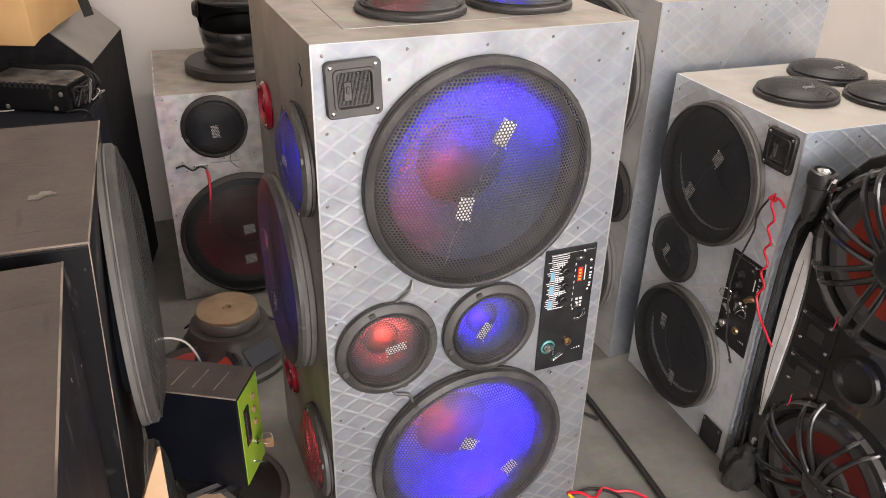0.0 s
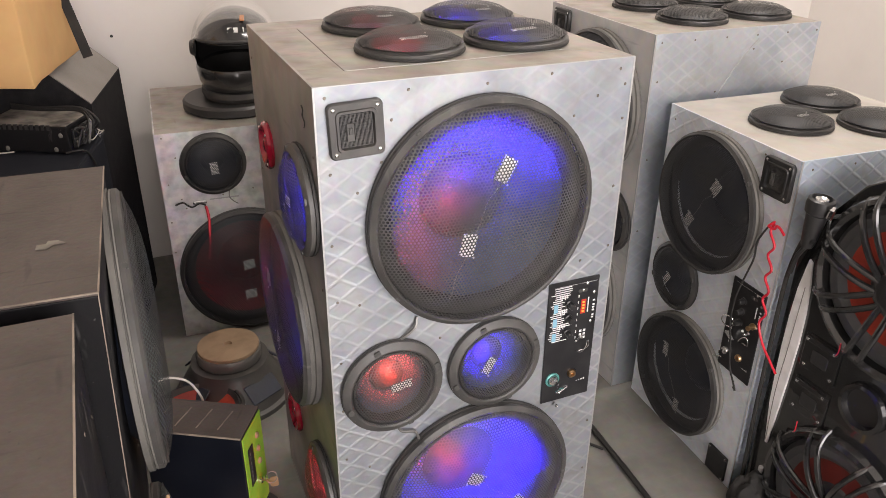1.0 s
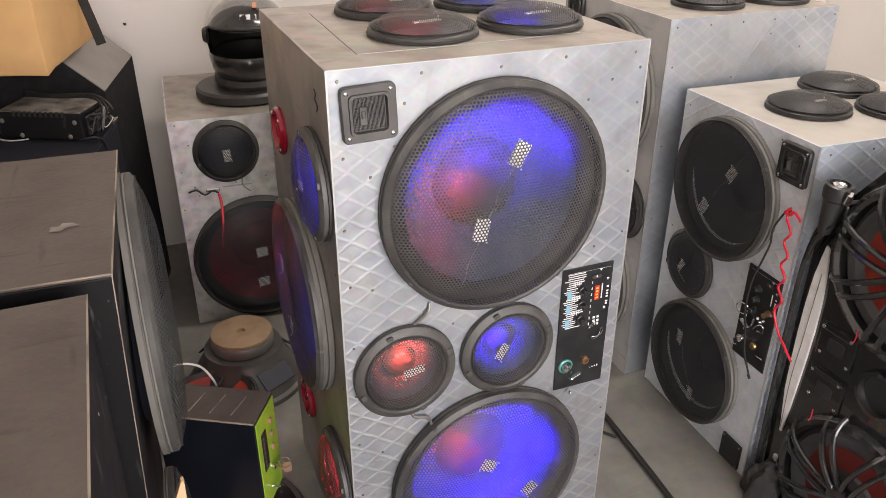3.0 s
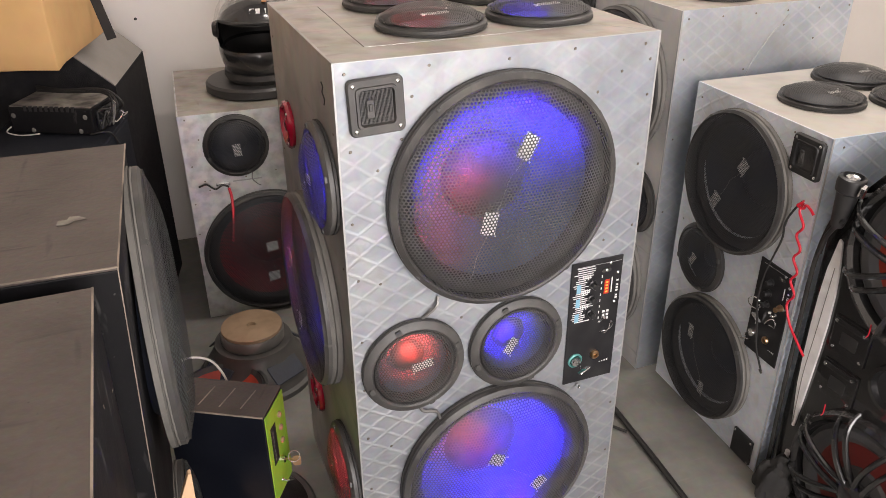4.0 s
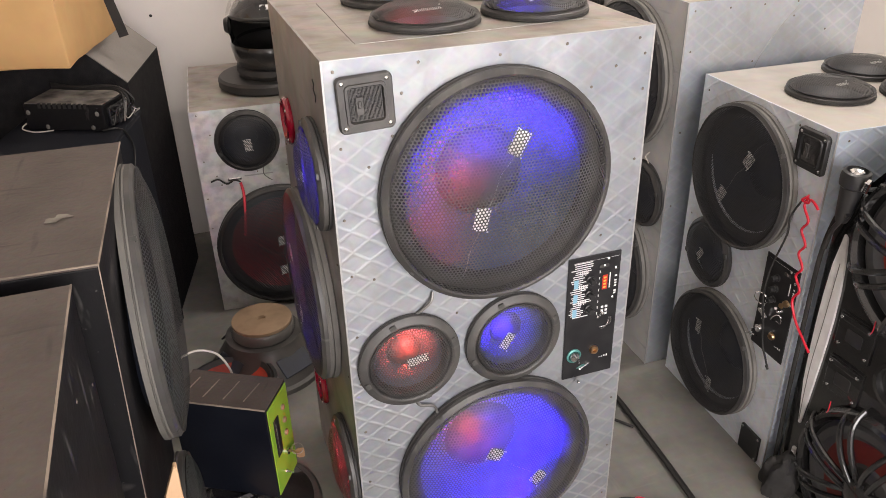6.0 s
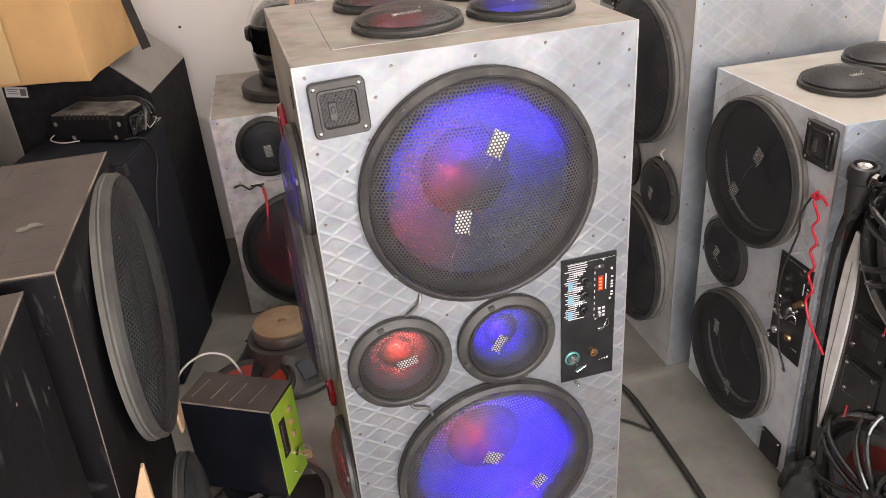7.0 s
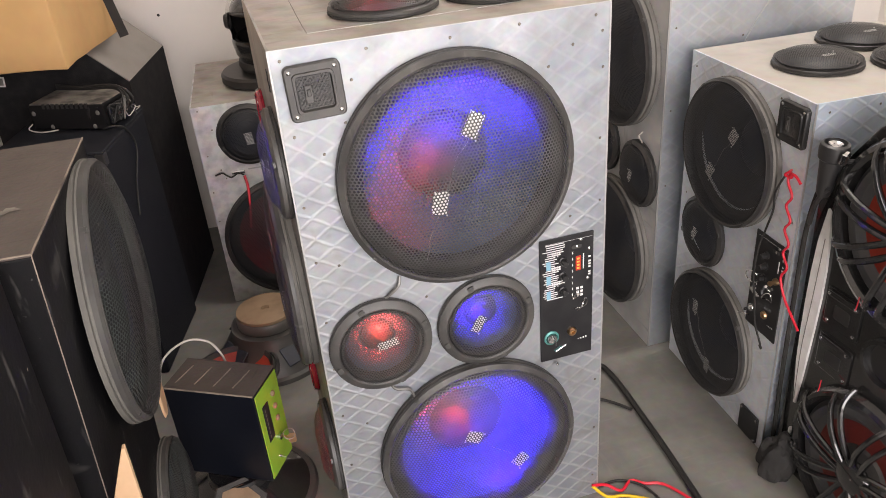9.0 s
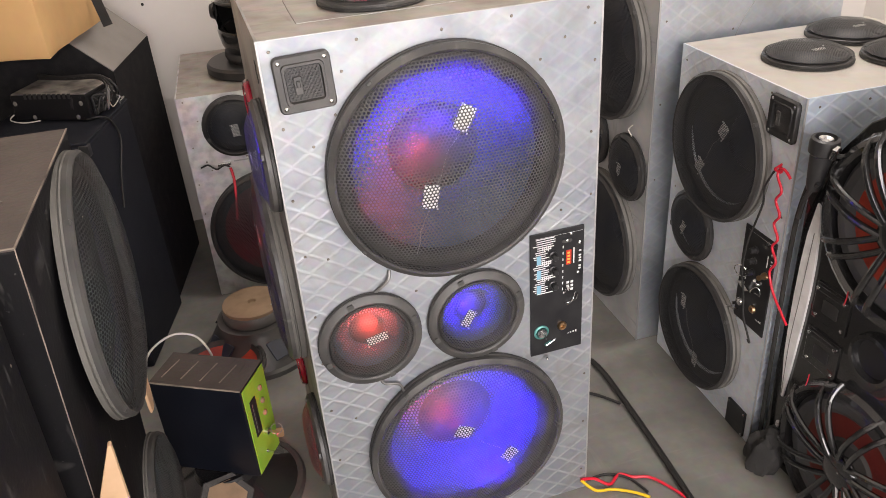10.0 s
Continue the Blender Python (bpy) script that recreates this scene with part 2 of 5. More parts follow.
TAN = material("tan_disc", (0.30, 0.205, 0.125), 0.75, 0.0, (0.20, 0.135, 0.08), 18, 0.8)
PLY = material("raw_plywood", (0.66, 0.44, 0.26), 0.7, 0.0, (0.55, 0.35, 0.2), 14, 0.7)
RED_WIRE = material("red_wire", (0.65, 0.012, 0.035), 0.4)
YELLOW_WIRE = material("yellow_wire", (0.75, 0.50, 0.01), 0.4)
BLACK_WIRE = material("black_wire", (0.02, 0.019, 0.018), 0.5)
GREY_WIRE = material("grey_wire", (0.2, 0.195, 0.185), 0.4, 0.4)
WHITE_WIRE = material("white_wire", (0.6, 0.56, 0.5), 0.5)
WHITE_TRIM = material("white_piping", (0.76, 0.75, 0.74), 0.9, 0.0, (0.55, 0.54, 0.53), 30, 0.7)
CLOTH = material("black_cloth", (0.022, 0.021, 0.02), 0.9, 0.0, (0.04, 0.037, 0.034), 16, 0.7, 0.3, 0.5, 90)
VISOR = material("clear_visor", (0.9, 0.88, 0.84), 0.1, 0.0, None, 6, 0.3, 0.0, 0.02, 20)
VISOR.node_tree.nodes["Principled BSDF"].inputs["Alpha"].default_value = 0.17
HELMET = material("helmet_shell", (0.02, 0.02, 0.021), 0.2, 0.0, (0.03, 0.03, 0.03), 6, 0.5, 0.05, 0.02, 20, 0.5)
ORANGE_PRINT = material("orange_print", (0.55, 0.2, 0.05), 0.5)
TAPE = material("clear_tape", (0.6, 0.42, 0.2), 0.25)
DISPLAY = bpy.data.materials.new("red_display")
DISPLAY.use_nodes = True
DISPLAY.node_tree.nodes["Principled BSDF"].inputs["Base Color"].default_value = (0.2, 0.01, 0.01, 1)
DISPLAY.node_tree.nodes["Principled BSDF"].inputs["Emission Color"].default_value = (1, 0.08, 0.02, 1)
DISPLAY.node_tree.nodes["Principled BSDF"].inputs["Emission Strength"].default_value = 0.4

DIGIT = bpy.data.materials.new("orange_digit")
DIGIT.use_nodes = True
DIGIT.node_tree.nodes["Principled BSDF"].inputs["Base Color"].default_value = (0.4, 0.12, 0.02, 1)
DIGIT.node_tree.nodes["Principled BSDF"].inputs["Emission Color"].default_value = (1, 0.42, 0.06, 1)
DIGIT.node_tree.nodes["Principled BSDF"].inputs["Emission Strength"].default_value = 0.9
TEAL = material("teal_ring", (0.10, 0.30, 0.28), 0.35, 0.3)

# ---- mesh helpers ----
def finish(bm, name, mat, smooth=False):
    me = bpy.data.meshes.new(name)
    bmesh.ops.recalc_face_normals(bm, faces=bm.faces[:])
    bm.to_mesh(me)
    bm.free()
    me.materials.append(mat)
    if smooth:
        me.polygons.foreach_set("use_smooth", [True] * len(me.polygons))
        me.set_sharp_from_angle(angle=radians(35))
    return me


def part(name, bm, mat, parent, label="", m=None, smooth=False):
    """One mesh object under a thing or a part; bm is a bmesh or a mesh that is shared."""
    me = bm if isinstance(bm, bpy.types.Mesh) else finish(bm, name, mat, smooth)
    ob = new(name, me)
    ob.parent = parent
    if m is not None:
        ob.matrix_basis = m
    return tagged(ob, label)


def thing(name, m, label, category, group="", kind=""):
    ob = new(name)
    ob.empty_display_size = 0.05
    ob.matrix_basis = m
    return tagged(ob, label, category, group, kind)


def box(x0, x1, y0, y1, z0, z1, bevel=0.0, seg=2):
    bm = bmesh.new()
    bmesh.ops.create_cube(bm, size=1)
    for v in bm.verts:
        v.co = Vector((x0 + (v.co.x + 0.5) * (x1 - x0), y0 + (v.co.y + 0.5) * (y1 - y0), z0 + (v.co.z + 0.5) * (z1 - z0)))
    if bevel:
        bmesh.ops.bevel(bm, geom=bm.edges[:], offset=bevel, segments=seg, affect="EDGES", profile=0.5)
    return bm


def lathe(profile, steps=48, bm=None, sweep=None):
    """A surface of revolution about z from rows of (radius, height)."""
    bm = bm or bmesh.new()
    rings = []
    for r, z in profile:
        if r < 1e-6:
            rings.append([bm.verts.new((0, 0, z))])
        else:
            rings.append([bm.verts.new((r * math.cos(2 * math.pi * i / steps), r * math.sin(2 * math.pi * i / steps), z)) for i in range(steps)])
    for a, b in zip(rings, rings[1:]):
        for i in range(steps):
            j = (i + 1) % steps
            if len(a) == 1 and len(b) == 1:
                continue
            if len(a) == 1:
                bm.faces.new((a[0], b[i], b[j]))
            elif len(b) == 1:
                bm.faces.new((a[i], b[0], a[j]))
            else:
                bm.faces.new((a[i], b[i], b[j], a[j]))
    return bm


def prism(points, z0, z1, bevel=0.0):
    """A straight prism over a plan polygon."""
    bm = bmesh.new()
    low = [bm.verts.new((x, y, z0)) for x, y in points]
    high = [bm.verts.new((x, y, z1)) for x, y in points]
    bm.faces.new(low[::-1])
    bm.faces.new(high)
    for i in range(len(points)):
        j = (i + 1) % len(points)
        bm.faces.new((low[i], low[j], high[j], high[i]))
    if bevel:
        bmesh.ops.bevel(bm, geom=bm.edges[:], offset=bevel, segments=2, affect="EDGES", profile=0.5)
    return bm


def rounded(w, h, r, n=5):
    pts = []
    for cx, cy, a in ((w / 2 - r, h / 2 - r, 0), (-w / 2 + r, h / 2 - r, 90), (-w / 2 + r, -h / 2 + r, 180), (w / 2 - r, -h / 2 + r, 270)):
        for i in range(n + 1):
            t = radians(a + 90 * i / n)
            pts.append((cx + r * math.cos(t), cy + r * math.sin(t)))
    return pts


def sheet(w, h, holes=(), thick=0.004, ox=0.0, oy=0.0):
    """A flat panel from (ox, oy), with round holes (x, y, r); its face at z = 0, its thickness behind."""
    bm = bmesh.new()

    def loop(pts):
        vs = [bm.verts.new((x, y, 0)) for x, y in pts]
        return [bm.edges.new((vs[i], vs[(i + 1) % len(vs)])) for i in range(len(vs))]

    edges = loop([(ox, oy), (ox + w, oy), (ox + w, oy + h), (ox, oy + h)])
    for x, y, r in holes:
        edges += loop([(x + r * math.cos(2 * math.pi * i / 40), y + r * math.sin(2 * math.pi * i / 40)) for i in range(40)])
    bmesh.ops.triangle_fill(bm, use_beauty=True, use_dissolve=False, edges=edges, normal=(0, 0, 1))
    out = bmesh.ops.extrude_face_region(bm, geom=bm.faces[:])
    for v in [g for g in out["geom"] if isinstance(g, bmesh.types.BMVert)]:
        v.co.z -= thick
    return bm


def tube(points, radius, sides=8, closed=False):
    """A round wire along a smooth line through the points."""
    pts = [Vector(p) for p in points]
    n = len(pts)
    line = []
    for i in range(n - 1):
        p0, p1, p2, p3 = pts[max(i - 1, 0)], pts[i], pts[i + 1], pts[min(i + 2, n - 1)]
        for k in range(6):
            t = k / 6
            line.append(0.5 * (2 * p1 + (p2 - p0) * t + (2 * p0 - 5 * p1 + 4 * p2 - p3) * t * t + (3 * p1 - p0 - 3 * p2 + p3) * t ** 3))
    line.append(pts[-1])
    bm = bmesh.new()
    rings = []
    side = Vector((0.3, 0.5, 0.8)).normalized()
    for i, p in enumerate(line):
        d = (line[min(i + 1, len(line) - 1)] - line[max(i - 1, 0)]).normalized()
        u = (side - d * side.dot(d))
        u = u.normalized() if u.length > 1e-4 else d.orthogonal().normalized()
        side = u
        v = d.cross(u)
        rings.append([bm.verts.new(p + radius * (u * math.cos(2 * math.pi * k / sides) + v * math.sin(2 * math.pi * k / sides))) for k in range(sides)])
    for a, b in zip(rings, rings[1:]):
        for k in range(sides):
            j = (k + 1) % sides
            bm.faces.new((a[k], a[j], b[j], b[k]))
    bm.faces.new(rings[0][::-1])
    bm.faces.new(rings[-1])
    return bm


def join(*bms):
    out = bmesh.new()
    for bm in bms:
        me = bpy.data.meshes.new("joined")
        bm.to_mesh(me)
        bm.free()
        out.from_mesh(me)
        bpy.data.meshes.remove(me)
    return out


def moved(bm, m):
    bmesh.ops.transform(bm, matrix=m, verts=bm.verts[:])
    return bm


def perforated(name, radius, pitch, hole, dome, lift, mat):
    """A domed sheet of hexagonal cells, each with a hole through it."""
    verts, faces = [], []

    def height(x, y):
        q = min((x * x + y * y) / (radius * radius), 1.0)
        return lift + dome * (1 - q ** 2.2)

    rows = int(radius / (pitch * 0.866)) + 1
    for j in range(-rows, rows + 1):
        for i in range(-rows - 1, rows + 2):
            cx, cy = (i + 0.5 * (j % 2)) * pitch, j * pitch * 0.866
            if math.hypot(cx, cy) > radius - pitch * 0.3:
                continue
            k = len(verts)
            for r in (pitch / math.sqrt(3), hole):
                for a in range(6):
                    t = radians(30 + 60 * a)
                    x, y = cx + r * math.cos(t), cy + r * math.sin(t)
                    verts.append((x, y, height(x, y)))
            for a in range(6):
                b = (a + 1) % 6
                faces.append((k + a, k + b, k + 6 + b, k + 6 + a))
    me = bpy.data.meshes.new(name)
    me.from_pydata(verts, [], faces)
    me.materials.append(mat)
    return me


FRONT = Matrix(((1, 0, 0, 0), (0, 0, -1, 0), (0, 1, 0, 0), (0, 0, 0, 1)))
LEFT = Matrix(((0, 0, -1, 0), (-1, 0, 0, 0), (0, 1, 0, 0), (0, 0, 0, 1)))
RIGHT = Matrix(((0, 0, 1, 0), (1, 0, 0, 0), (0, 1, 0, 0), (0, 0, 0, 1)))
BACK = Matrix(((-1, 0, 0, 0), (0, 0, 1, 0), (0, 1, 0, 0), (0, 0, 0, 1)))
at = Matrix.Translation

MESHES = {}


def kept(key, make):
    if key not in MESHES:
        MESHES[key] = make()
    return MESHES[key]


BOLT = finish(lathe([(0, 0.0024), (0.002, 0.0022), (0.0034, 0.0012), (0.0037, 0)], 10), "bolt", CHROME, True)
DARK_SCREW = finish(lathe([(0, 0.0012), (0.0018, 0.001), (0.0026, 0.0)], 8), "screw", SCREW, True)


def driver(parent, m, r, cone=None, badges=(), grille="fine", name="woofer", label="", proud=0.02, pale=False, wire=True, dome=0.03, turn=0.0, mesh_mat=None, rim_mat=None, tail=None):
    """A loudspeaker driver in a panel: gasket and rim, cone and dust cap behind a perforated domed grille."""
    cone = cone or CONE
    big = r > 0.12
    dark = cone is CONE_DARK or cone is CONE_RED
    flat = name == "top_speaker"
    inner = r * 0.93 if flat else r * (0.955 if grille == "rib" else 0.94 if dark else 0.938) if big else r * (0.86 if dark else 0.82)
    rim_mat = rim_mat or (RIM_BLACK if dark and not pale else RIM)
    rim = kept(("rim", r, proud, rim_mat.name), lambda: finish(lathe([
        (inner, 0.0), (inner, proud + 0.004), (inner + 0.004, proud + 0.007), (r - 0.006, proud + 0.005), (r, proud + 0.001),
        (r, proud - 0.006), (r - 0.004, proud - 0.008)], 72), "rim", rim_mat, True))
    w = part(name, rim, None, parent, label, m @ pose(0, 0, 0, 0, 0, turn))
    gask = kept(("gasket", r, proud, pale), lambda: finish(lathe([
        (r - 0.004, 0.0), (r + 0.001, 0.0005), (r + 0.0015, proud * 0.4), (r - 0.003, proud * 0.45), (r - 0.003, proud * 0.52),
        (r + 0.0005, proud * 0.56), (r - 0.001, proud - 0.006)], 72), "gasket", GASKET_PALE if pale else GASKET, True))
    part("gasket", gask, None, w)
    pitch, hole = {"fine": (0.0060, 0.0022), "mid": (0.0050, 0.0019), "tight": (0.0037, 0.00135), "rib": (0.0062, 0.00255)}[grille]
    dm = dome if big or flat else dome * 0.6
    mesh_mat = mesh_mat or (GRILLE_BLACK if dark else GRILLE)
    mesh = kept(("grille", r, grille, proud, dm, mesh_mat.name), lambda: perforated("grille", inner + 0.002, pitch, hole, dm, proud + 0.005, mesh_mat))
    part("grille", mesh, None, w)
    cap = inner * 0.42
    edge = inner * 0.83
    part("surround", kept(("surround", r, dark), lambda: finish(lathe([(inner + 0.001, 0.002), (inner * 0.985, 0.008), (inner * 0.95, 0.011), (inner * 0.90, 0.011), (inner * 0.86, 0.006), (edge, -0.004)], 56), "surround", BLACK_WIRE if dark else GASKET, True)), None, w)
    part("cone", kept(("cone", r, cone.name), lambda: finish(lathe([(edge, -0.004), (inner * 0.66, -0.20 * inner), (cap, -0.42 * inner)], 56), "cone", cone, True)), None, w)
    part("dust_cap", kept(("cap", r, cone.name), lambda: finish(lathe(
        [(cap * 1.02, -0.42 * inner), (cap * 0.97, -0.38 * inner), (cap * 0.75, -0.30 * inner), (cap * 0.4, -0.25 * inner), (0, -0.235 * inner)], 40), "dust_cap", CAP if cone is CONE else cone, True)), None, w)

    def surface(x, y):
        q = min((x * x + y * y) / (inner * inner), 1.0)
        return proud + 0.005 + dm * (1 - q ** 2.2)

    ends = []
    for bx, by, ba, bw, bh in badges:
        me = kept(("badge", bw, bh), lambda: finish(prism(rounded(bw, bh, 0.002, 2), -0.0014, 0.0), "badge", BADGE))
        part("badge", me, None, w, "small white plate behind the mesh", at((bx, by, surface(bx, by) - 0.0022)) @ pose(0, 0, 0, 0, 0, ba))
        for s in (-1, 1):
            t = radians(ba)
            ox, oy = s * bw * 0.5, s * bh * 0.5
            px, py = bx + ox * math.cos(t) - oy * math.sin(t), by + ox * math.sin(t) + oy * math.cos(t)
            part("bolt", kept("small_bolt", lambda: finish(lathe([(0, 0.002), (0.0012, 0.0015), (0.0019, 0)], 8), "bolt", EDGE, True)), None, w, "", at((px, py, surface(px, py))))
        ends.append((bx, by))
    if wire and len(ends) > 1:
        (ax, ay), (bx, by) = ends[:2]
        pts = [(ax + (bx - ax) * k / 5 + 0.004 * math.sin(k * 2.1), ay + (by - ay) * k / 5, 0) for k in range(6)]
        part("wire", tube([(x, y, surface(x, y) - 0.004) for x, y, _ in pts], 0.0009, 5), GREY_WIRE, w)
    if tail:
        (ax, ay), (bx, by) = ends[-1], tail
        pts = [(ax + (bx - ax) * k / 5 + 0.003 * math.sin(k * 1.7), ay + (by - ay) * k / 5) for k in range(6)]
        part("wire", tube([(x, y, surface(x, y) - 0.004) for x, y in pts], 0.0010, 5), GREY_WIRE, w)
    if big:
        clip = kept(("clip", r), lambda: finish(box(-0.005, 0.005, -0.008, 0.004, -0.006, 0.004, 0.0015, 1), "clip", RIM))
        for a in (25, 115, 205, 295):
            t = radians(a + 12)
            part("clip", clip, None, w, "", at(((r - 0.004) * math.cos(t), (r - 0.004) * math.sin(t), proud)) @ pose(0, 0, 0, 0, 0, a - 78))
    elif not flat:
        for a in (20, 110, 200, 290):
            t = radians(a)
            part("clip", kept(("tab", r), lambda: finish(prism(rounded(0.012, 0.009, 0.003, 3), -0.004, 0.0022), "clip", RIM)), None, w, "", at(((r - 0.008) * math.cos(t), (r - 0.008) * math.sin(t), proud + 0.005)) @ pose(0, 0, 0, 0, 0, a - 90))
    return w


def horn(parent, m, size=0.086, mat=None, name="tweeter", label=""):
    """A square horn tweeter: rounded plate, sunken mouth with a fine mesh, four bolts."""
    mat = mat or RIM
    bm = bmesh.new()
    rows = []
    for w, z, r in ((size, 0.0, 0.009), (size, 0.006, 0.009), (size - 0.004, 0.009, 0.008), (size * 0.74, 0.009, 0.008), (size * 0.72, 0.012, 0.008), (size * 0.64, 0.012, 0.007), (size * 0.60, 0.004, 0.006)):
        rows.append([bm.verts.new((x, y, z)) for x, y in rounded(w, w, r, 4)])
    for a, b in zip(rows, rows[1:]):
        for i in range(len(a)):
            j = (i + 1) % len(a)
            bm.faces.new((a[i], a[j], b[j], b[i]))
    h = part(name, bm, mat, parent, label, m, True)
    part("horn_mouth", prism(rounded(size * 0.62, size * 0.62, 0.006, 3), 0.0, 0.005), PLASTIC, h)
    step = size * 0.56 / 24
    bars = join(*[box(-size * 0.28 + i * step - 0.0004, -size * 0.28 + i * step + 0.0004, -size * 0.29, size * 0.29, 0.005, 0.0072) for i in range(25)],
                *[box(-size * 0.29, size * 0.29, -size * 0.28 + i * step * 2 - 0.0003, -size * 0.28 + i * step * 2 + 0.0003, 0.005, 0.0068) for i in range(13)])
    part("horn_mesh", bars, GRILLE, h)
    part("badge", join(box(-0.016, -0.004, -0.016, 0.012, 0.006, 0.0098, 0.001, 1), box(-0.013, -0.007, -0.005, 0.006, 0.009, 0.0115, 0.001, 1)), RIM, h)
    d = size / 2 - 0.009
    for x in (-d, d):
        for y in (-d, d):
            part("bolt", BOLT, None, h, "", at((x, y, 0.008)))
    return h


def screws(parent, m, spots):
    for x, y in spots:
        part("screw", DARK_SCREW, None, parent, "", m @ at((x, y, 0.0)))


def amp_panel(parent, m, w, h, printed=True, label="black printed control panel"):
    """A control panel: black plate, print as bars, knobs, display, key switch with its key, sockets and screws. Origin at the lower left."""
    p = part("control_panel", prism([(0, 0), (w, 0), (w, h), (0, h)], 0.0, 0.003, 0.0006), PANEL, parent, label, m)
    rng = random.Random(5)
    ticks, blue = [], []
    for i in range(27):
        y = h * (0.955 - 0.43 * i / 26)
        near = min(abs(y - h * k) for k in (0.82, 0.705, 0.585))
        a = w * rng.uniform(0.05, 0.14)
        b = w * (rng.uniform(0.26, 0.36) if near < 0.012 else rng.uniform(0.38, 0.47))
        ticks.append(box(a, b, y - 0.0009, y + 0.0009, 0.0028, 0.0034))
    for k in (0.80, 0.685, 0.565):
        blue.append(box(w * 0.12, w * 0.20, h * k - 0.010, h * k + 0.008, 0.0028, 0.0036))
        ticks += [box(w * (0.22 + 0.035 * i), w * (0.235 + 0.035 * i), h * k + 0.018 - 0.003 * (i % 2), h * k + 0.026, 0.0028, 0.0036) for i in range(5)]
    ticks += [box(w * 0.60, w * 0.615, h * (0.85 - 0.048 * i), h * (0.87 - 0.048 * i), 0.0028, 0.0035) for i in range(8)]
    ticks += [box(w * x, w * (x + 0.05), h * y, h * (y + 0.018), 0.0028, 0.0035) for x in (0.68, 0.76) for y in (0.50, 0.53, 0.56)]
    ticks += [box(w * 0.905, w * 0.95, h * y, h * (y + 0.013), 0.0028, 0.0035) for y in (0.66, 0.68, 0.72, 0.742, 0.764, 0.80)]
    ticks += [box(w * (0.72 + 0.05 * i), w * (0.745 + 0.05 * i), h * 0.13, h * (0.135 + 0.004 * i), 0.0028, 0.0034) for i in range(4)]
    ticks.append(box(w * 0.1, w * 0.97, h * 0.962, h * 0.9635, 0.0028, 0.0033))
    if not printed:
        ticks, blue = ticks[-10:] + [box(w * 0.2, w * 0.22, h * (0.3 + 0.05 * i), h * (0.32 + 0.05 * i), 0.0028, 0.0035) for i in range(6)], []
    tagged(part("print", join(*ticks), PRINT, p, "white printed scales"), kind="stuff")
    for bar in blue:
        part("print", bar, PRINT_BLUE, p, "pale blue printed bar")
    knob = kept("knob", lambda: finish(lathe([(0.0085, 0), (0.0085, 0.003), (0.0065, 0.004), (0.006, 0.014), (0.0048, 0.0155), (0, 0.0155)], 18), "knob", PLASTIC, True))
    for k in (0.815, 0.70, 0.58):
        part("knob", knob, None, p, "", at((w * 0.42, h * k, 0.003)))
    part("slot", prism(rounded(0.020, 0.007, 0.003, 3), 0, 0.0015), GRILLE, p, "", at((w * 0.68, h * 0.905, 0.003)))
    if printed:
        part("display", box(w * 0.665, w * 0.765, h * 0.715, h * 0.83, 0.0028, 0.0042, 0.0008, 1), DISPLAY, p, "lit red digit display")
        for k in range(4):
            part("digit", box(w * 0.685, w * 0.735, h * (0.728 + 0.025 * k), h * (0.741 + 0.025 * k), 0.0042, 0.0046), DIGIT, p, "lit orange digit")
    part("display_edge", box(w * 0.80, w * 0.82, h * 0.72, h * 0.84, 0.0028, 0.004), PRINT, p)
    for x, y in ((0.69, 0.905), (0.72, 0.53), (0.66, 0.50), (0.76, 0.955), (0.92, 0.87), (0.90, 0.635)):
        part("bolt", BOLT, None, p, "", at((w * x, h * y, 0.003)))
    part("toggle", moved(lathe([(0.003, 0), (0.0035, 0.004), (0.002, 0.006), (0.002, 0.018), (0.0035, 0.021), (0, 0.022)], 12), pose(w * 0.62, h * 0.49, 0.003, -50, 20, 0)), CHROME, p, "chrome toggle switch", None, True)
    ring = [(0.011 * math.cos(2 * math.pi * i / 12), 0.017 * math.sin(2 * math.pi * i / 12), 0.004 * math.cos(2 * math.pi * i / 6)) for i in range(13)]
    part("key_ring", moved(tube(ring, 0.0011, 6), pose(w * 0.74, h * 0.45, 0.014, 25, 35, -15)), CHROME, p, "", None, True)
    if printed:
        part("switch_ring", moved(lathe([(0.0155, 0.0), (0.0155, 0.0025), (0.012, 0.004), (0.011, 0.0)], 28), at((w * 0.2, h * 0.20, 0.003))), TEAL, p, "teal ring round the key switch", None, True)
    part("key_switch", moved(lathe([(0.010, 0), (0.010, 0.005), (0.009, 0.008), (0, 0.008)], 20), at((w * 0.2, h * 0.20, 0.003))), CHROME, p, "chrome key switch", None, True)
    key = join(box(-0.0012, 0.0012, -0.004, 0.004, 0, 0.016), moved(prism(rounded(0.026, 0.014, 0.003, 3), -0.001, 0.001), pose(0.006, -0.007, 0.020, 62, 10, 18)))
    part("key", moved(key, at((w * 0.2, h * 0.20, 0.010))), CHROME, p, "flat steel key in the switch")
    part("socket", moved(lathe([(0.0095, 0), (0.0095, 0.003), (0.0075, 0.006), (0.004, 0.006), (0.0035, 0.001), (0, 0.001)], 18), at((w * 0.60, h * 0.215, 0.003))), BRASS, p, "brass jack socket", None, True)
    return p


def wire(name, pts, radius, mat, label, category="wire"):
    return tagged(new(name, finish(tube(pts, radius), name, mat, True)), label, category)


# ---- the room ----
X0, X1, Y0, Y1, ZC = -0.86, 2.9, -3.6, 1.80, 2.95


def structure(name, bm, mat, label):
    return tagged(new(name, finish(bm, name, mat)), label, name.split("_")[0], kind="structure")


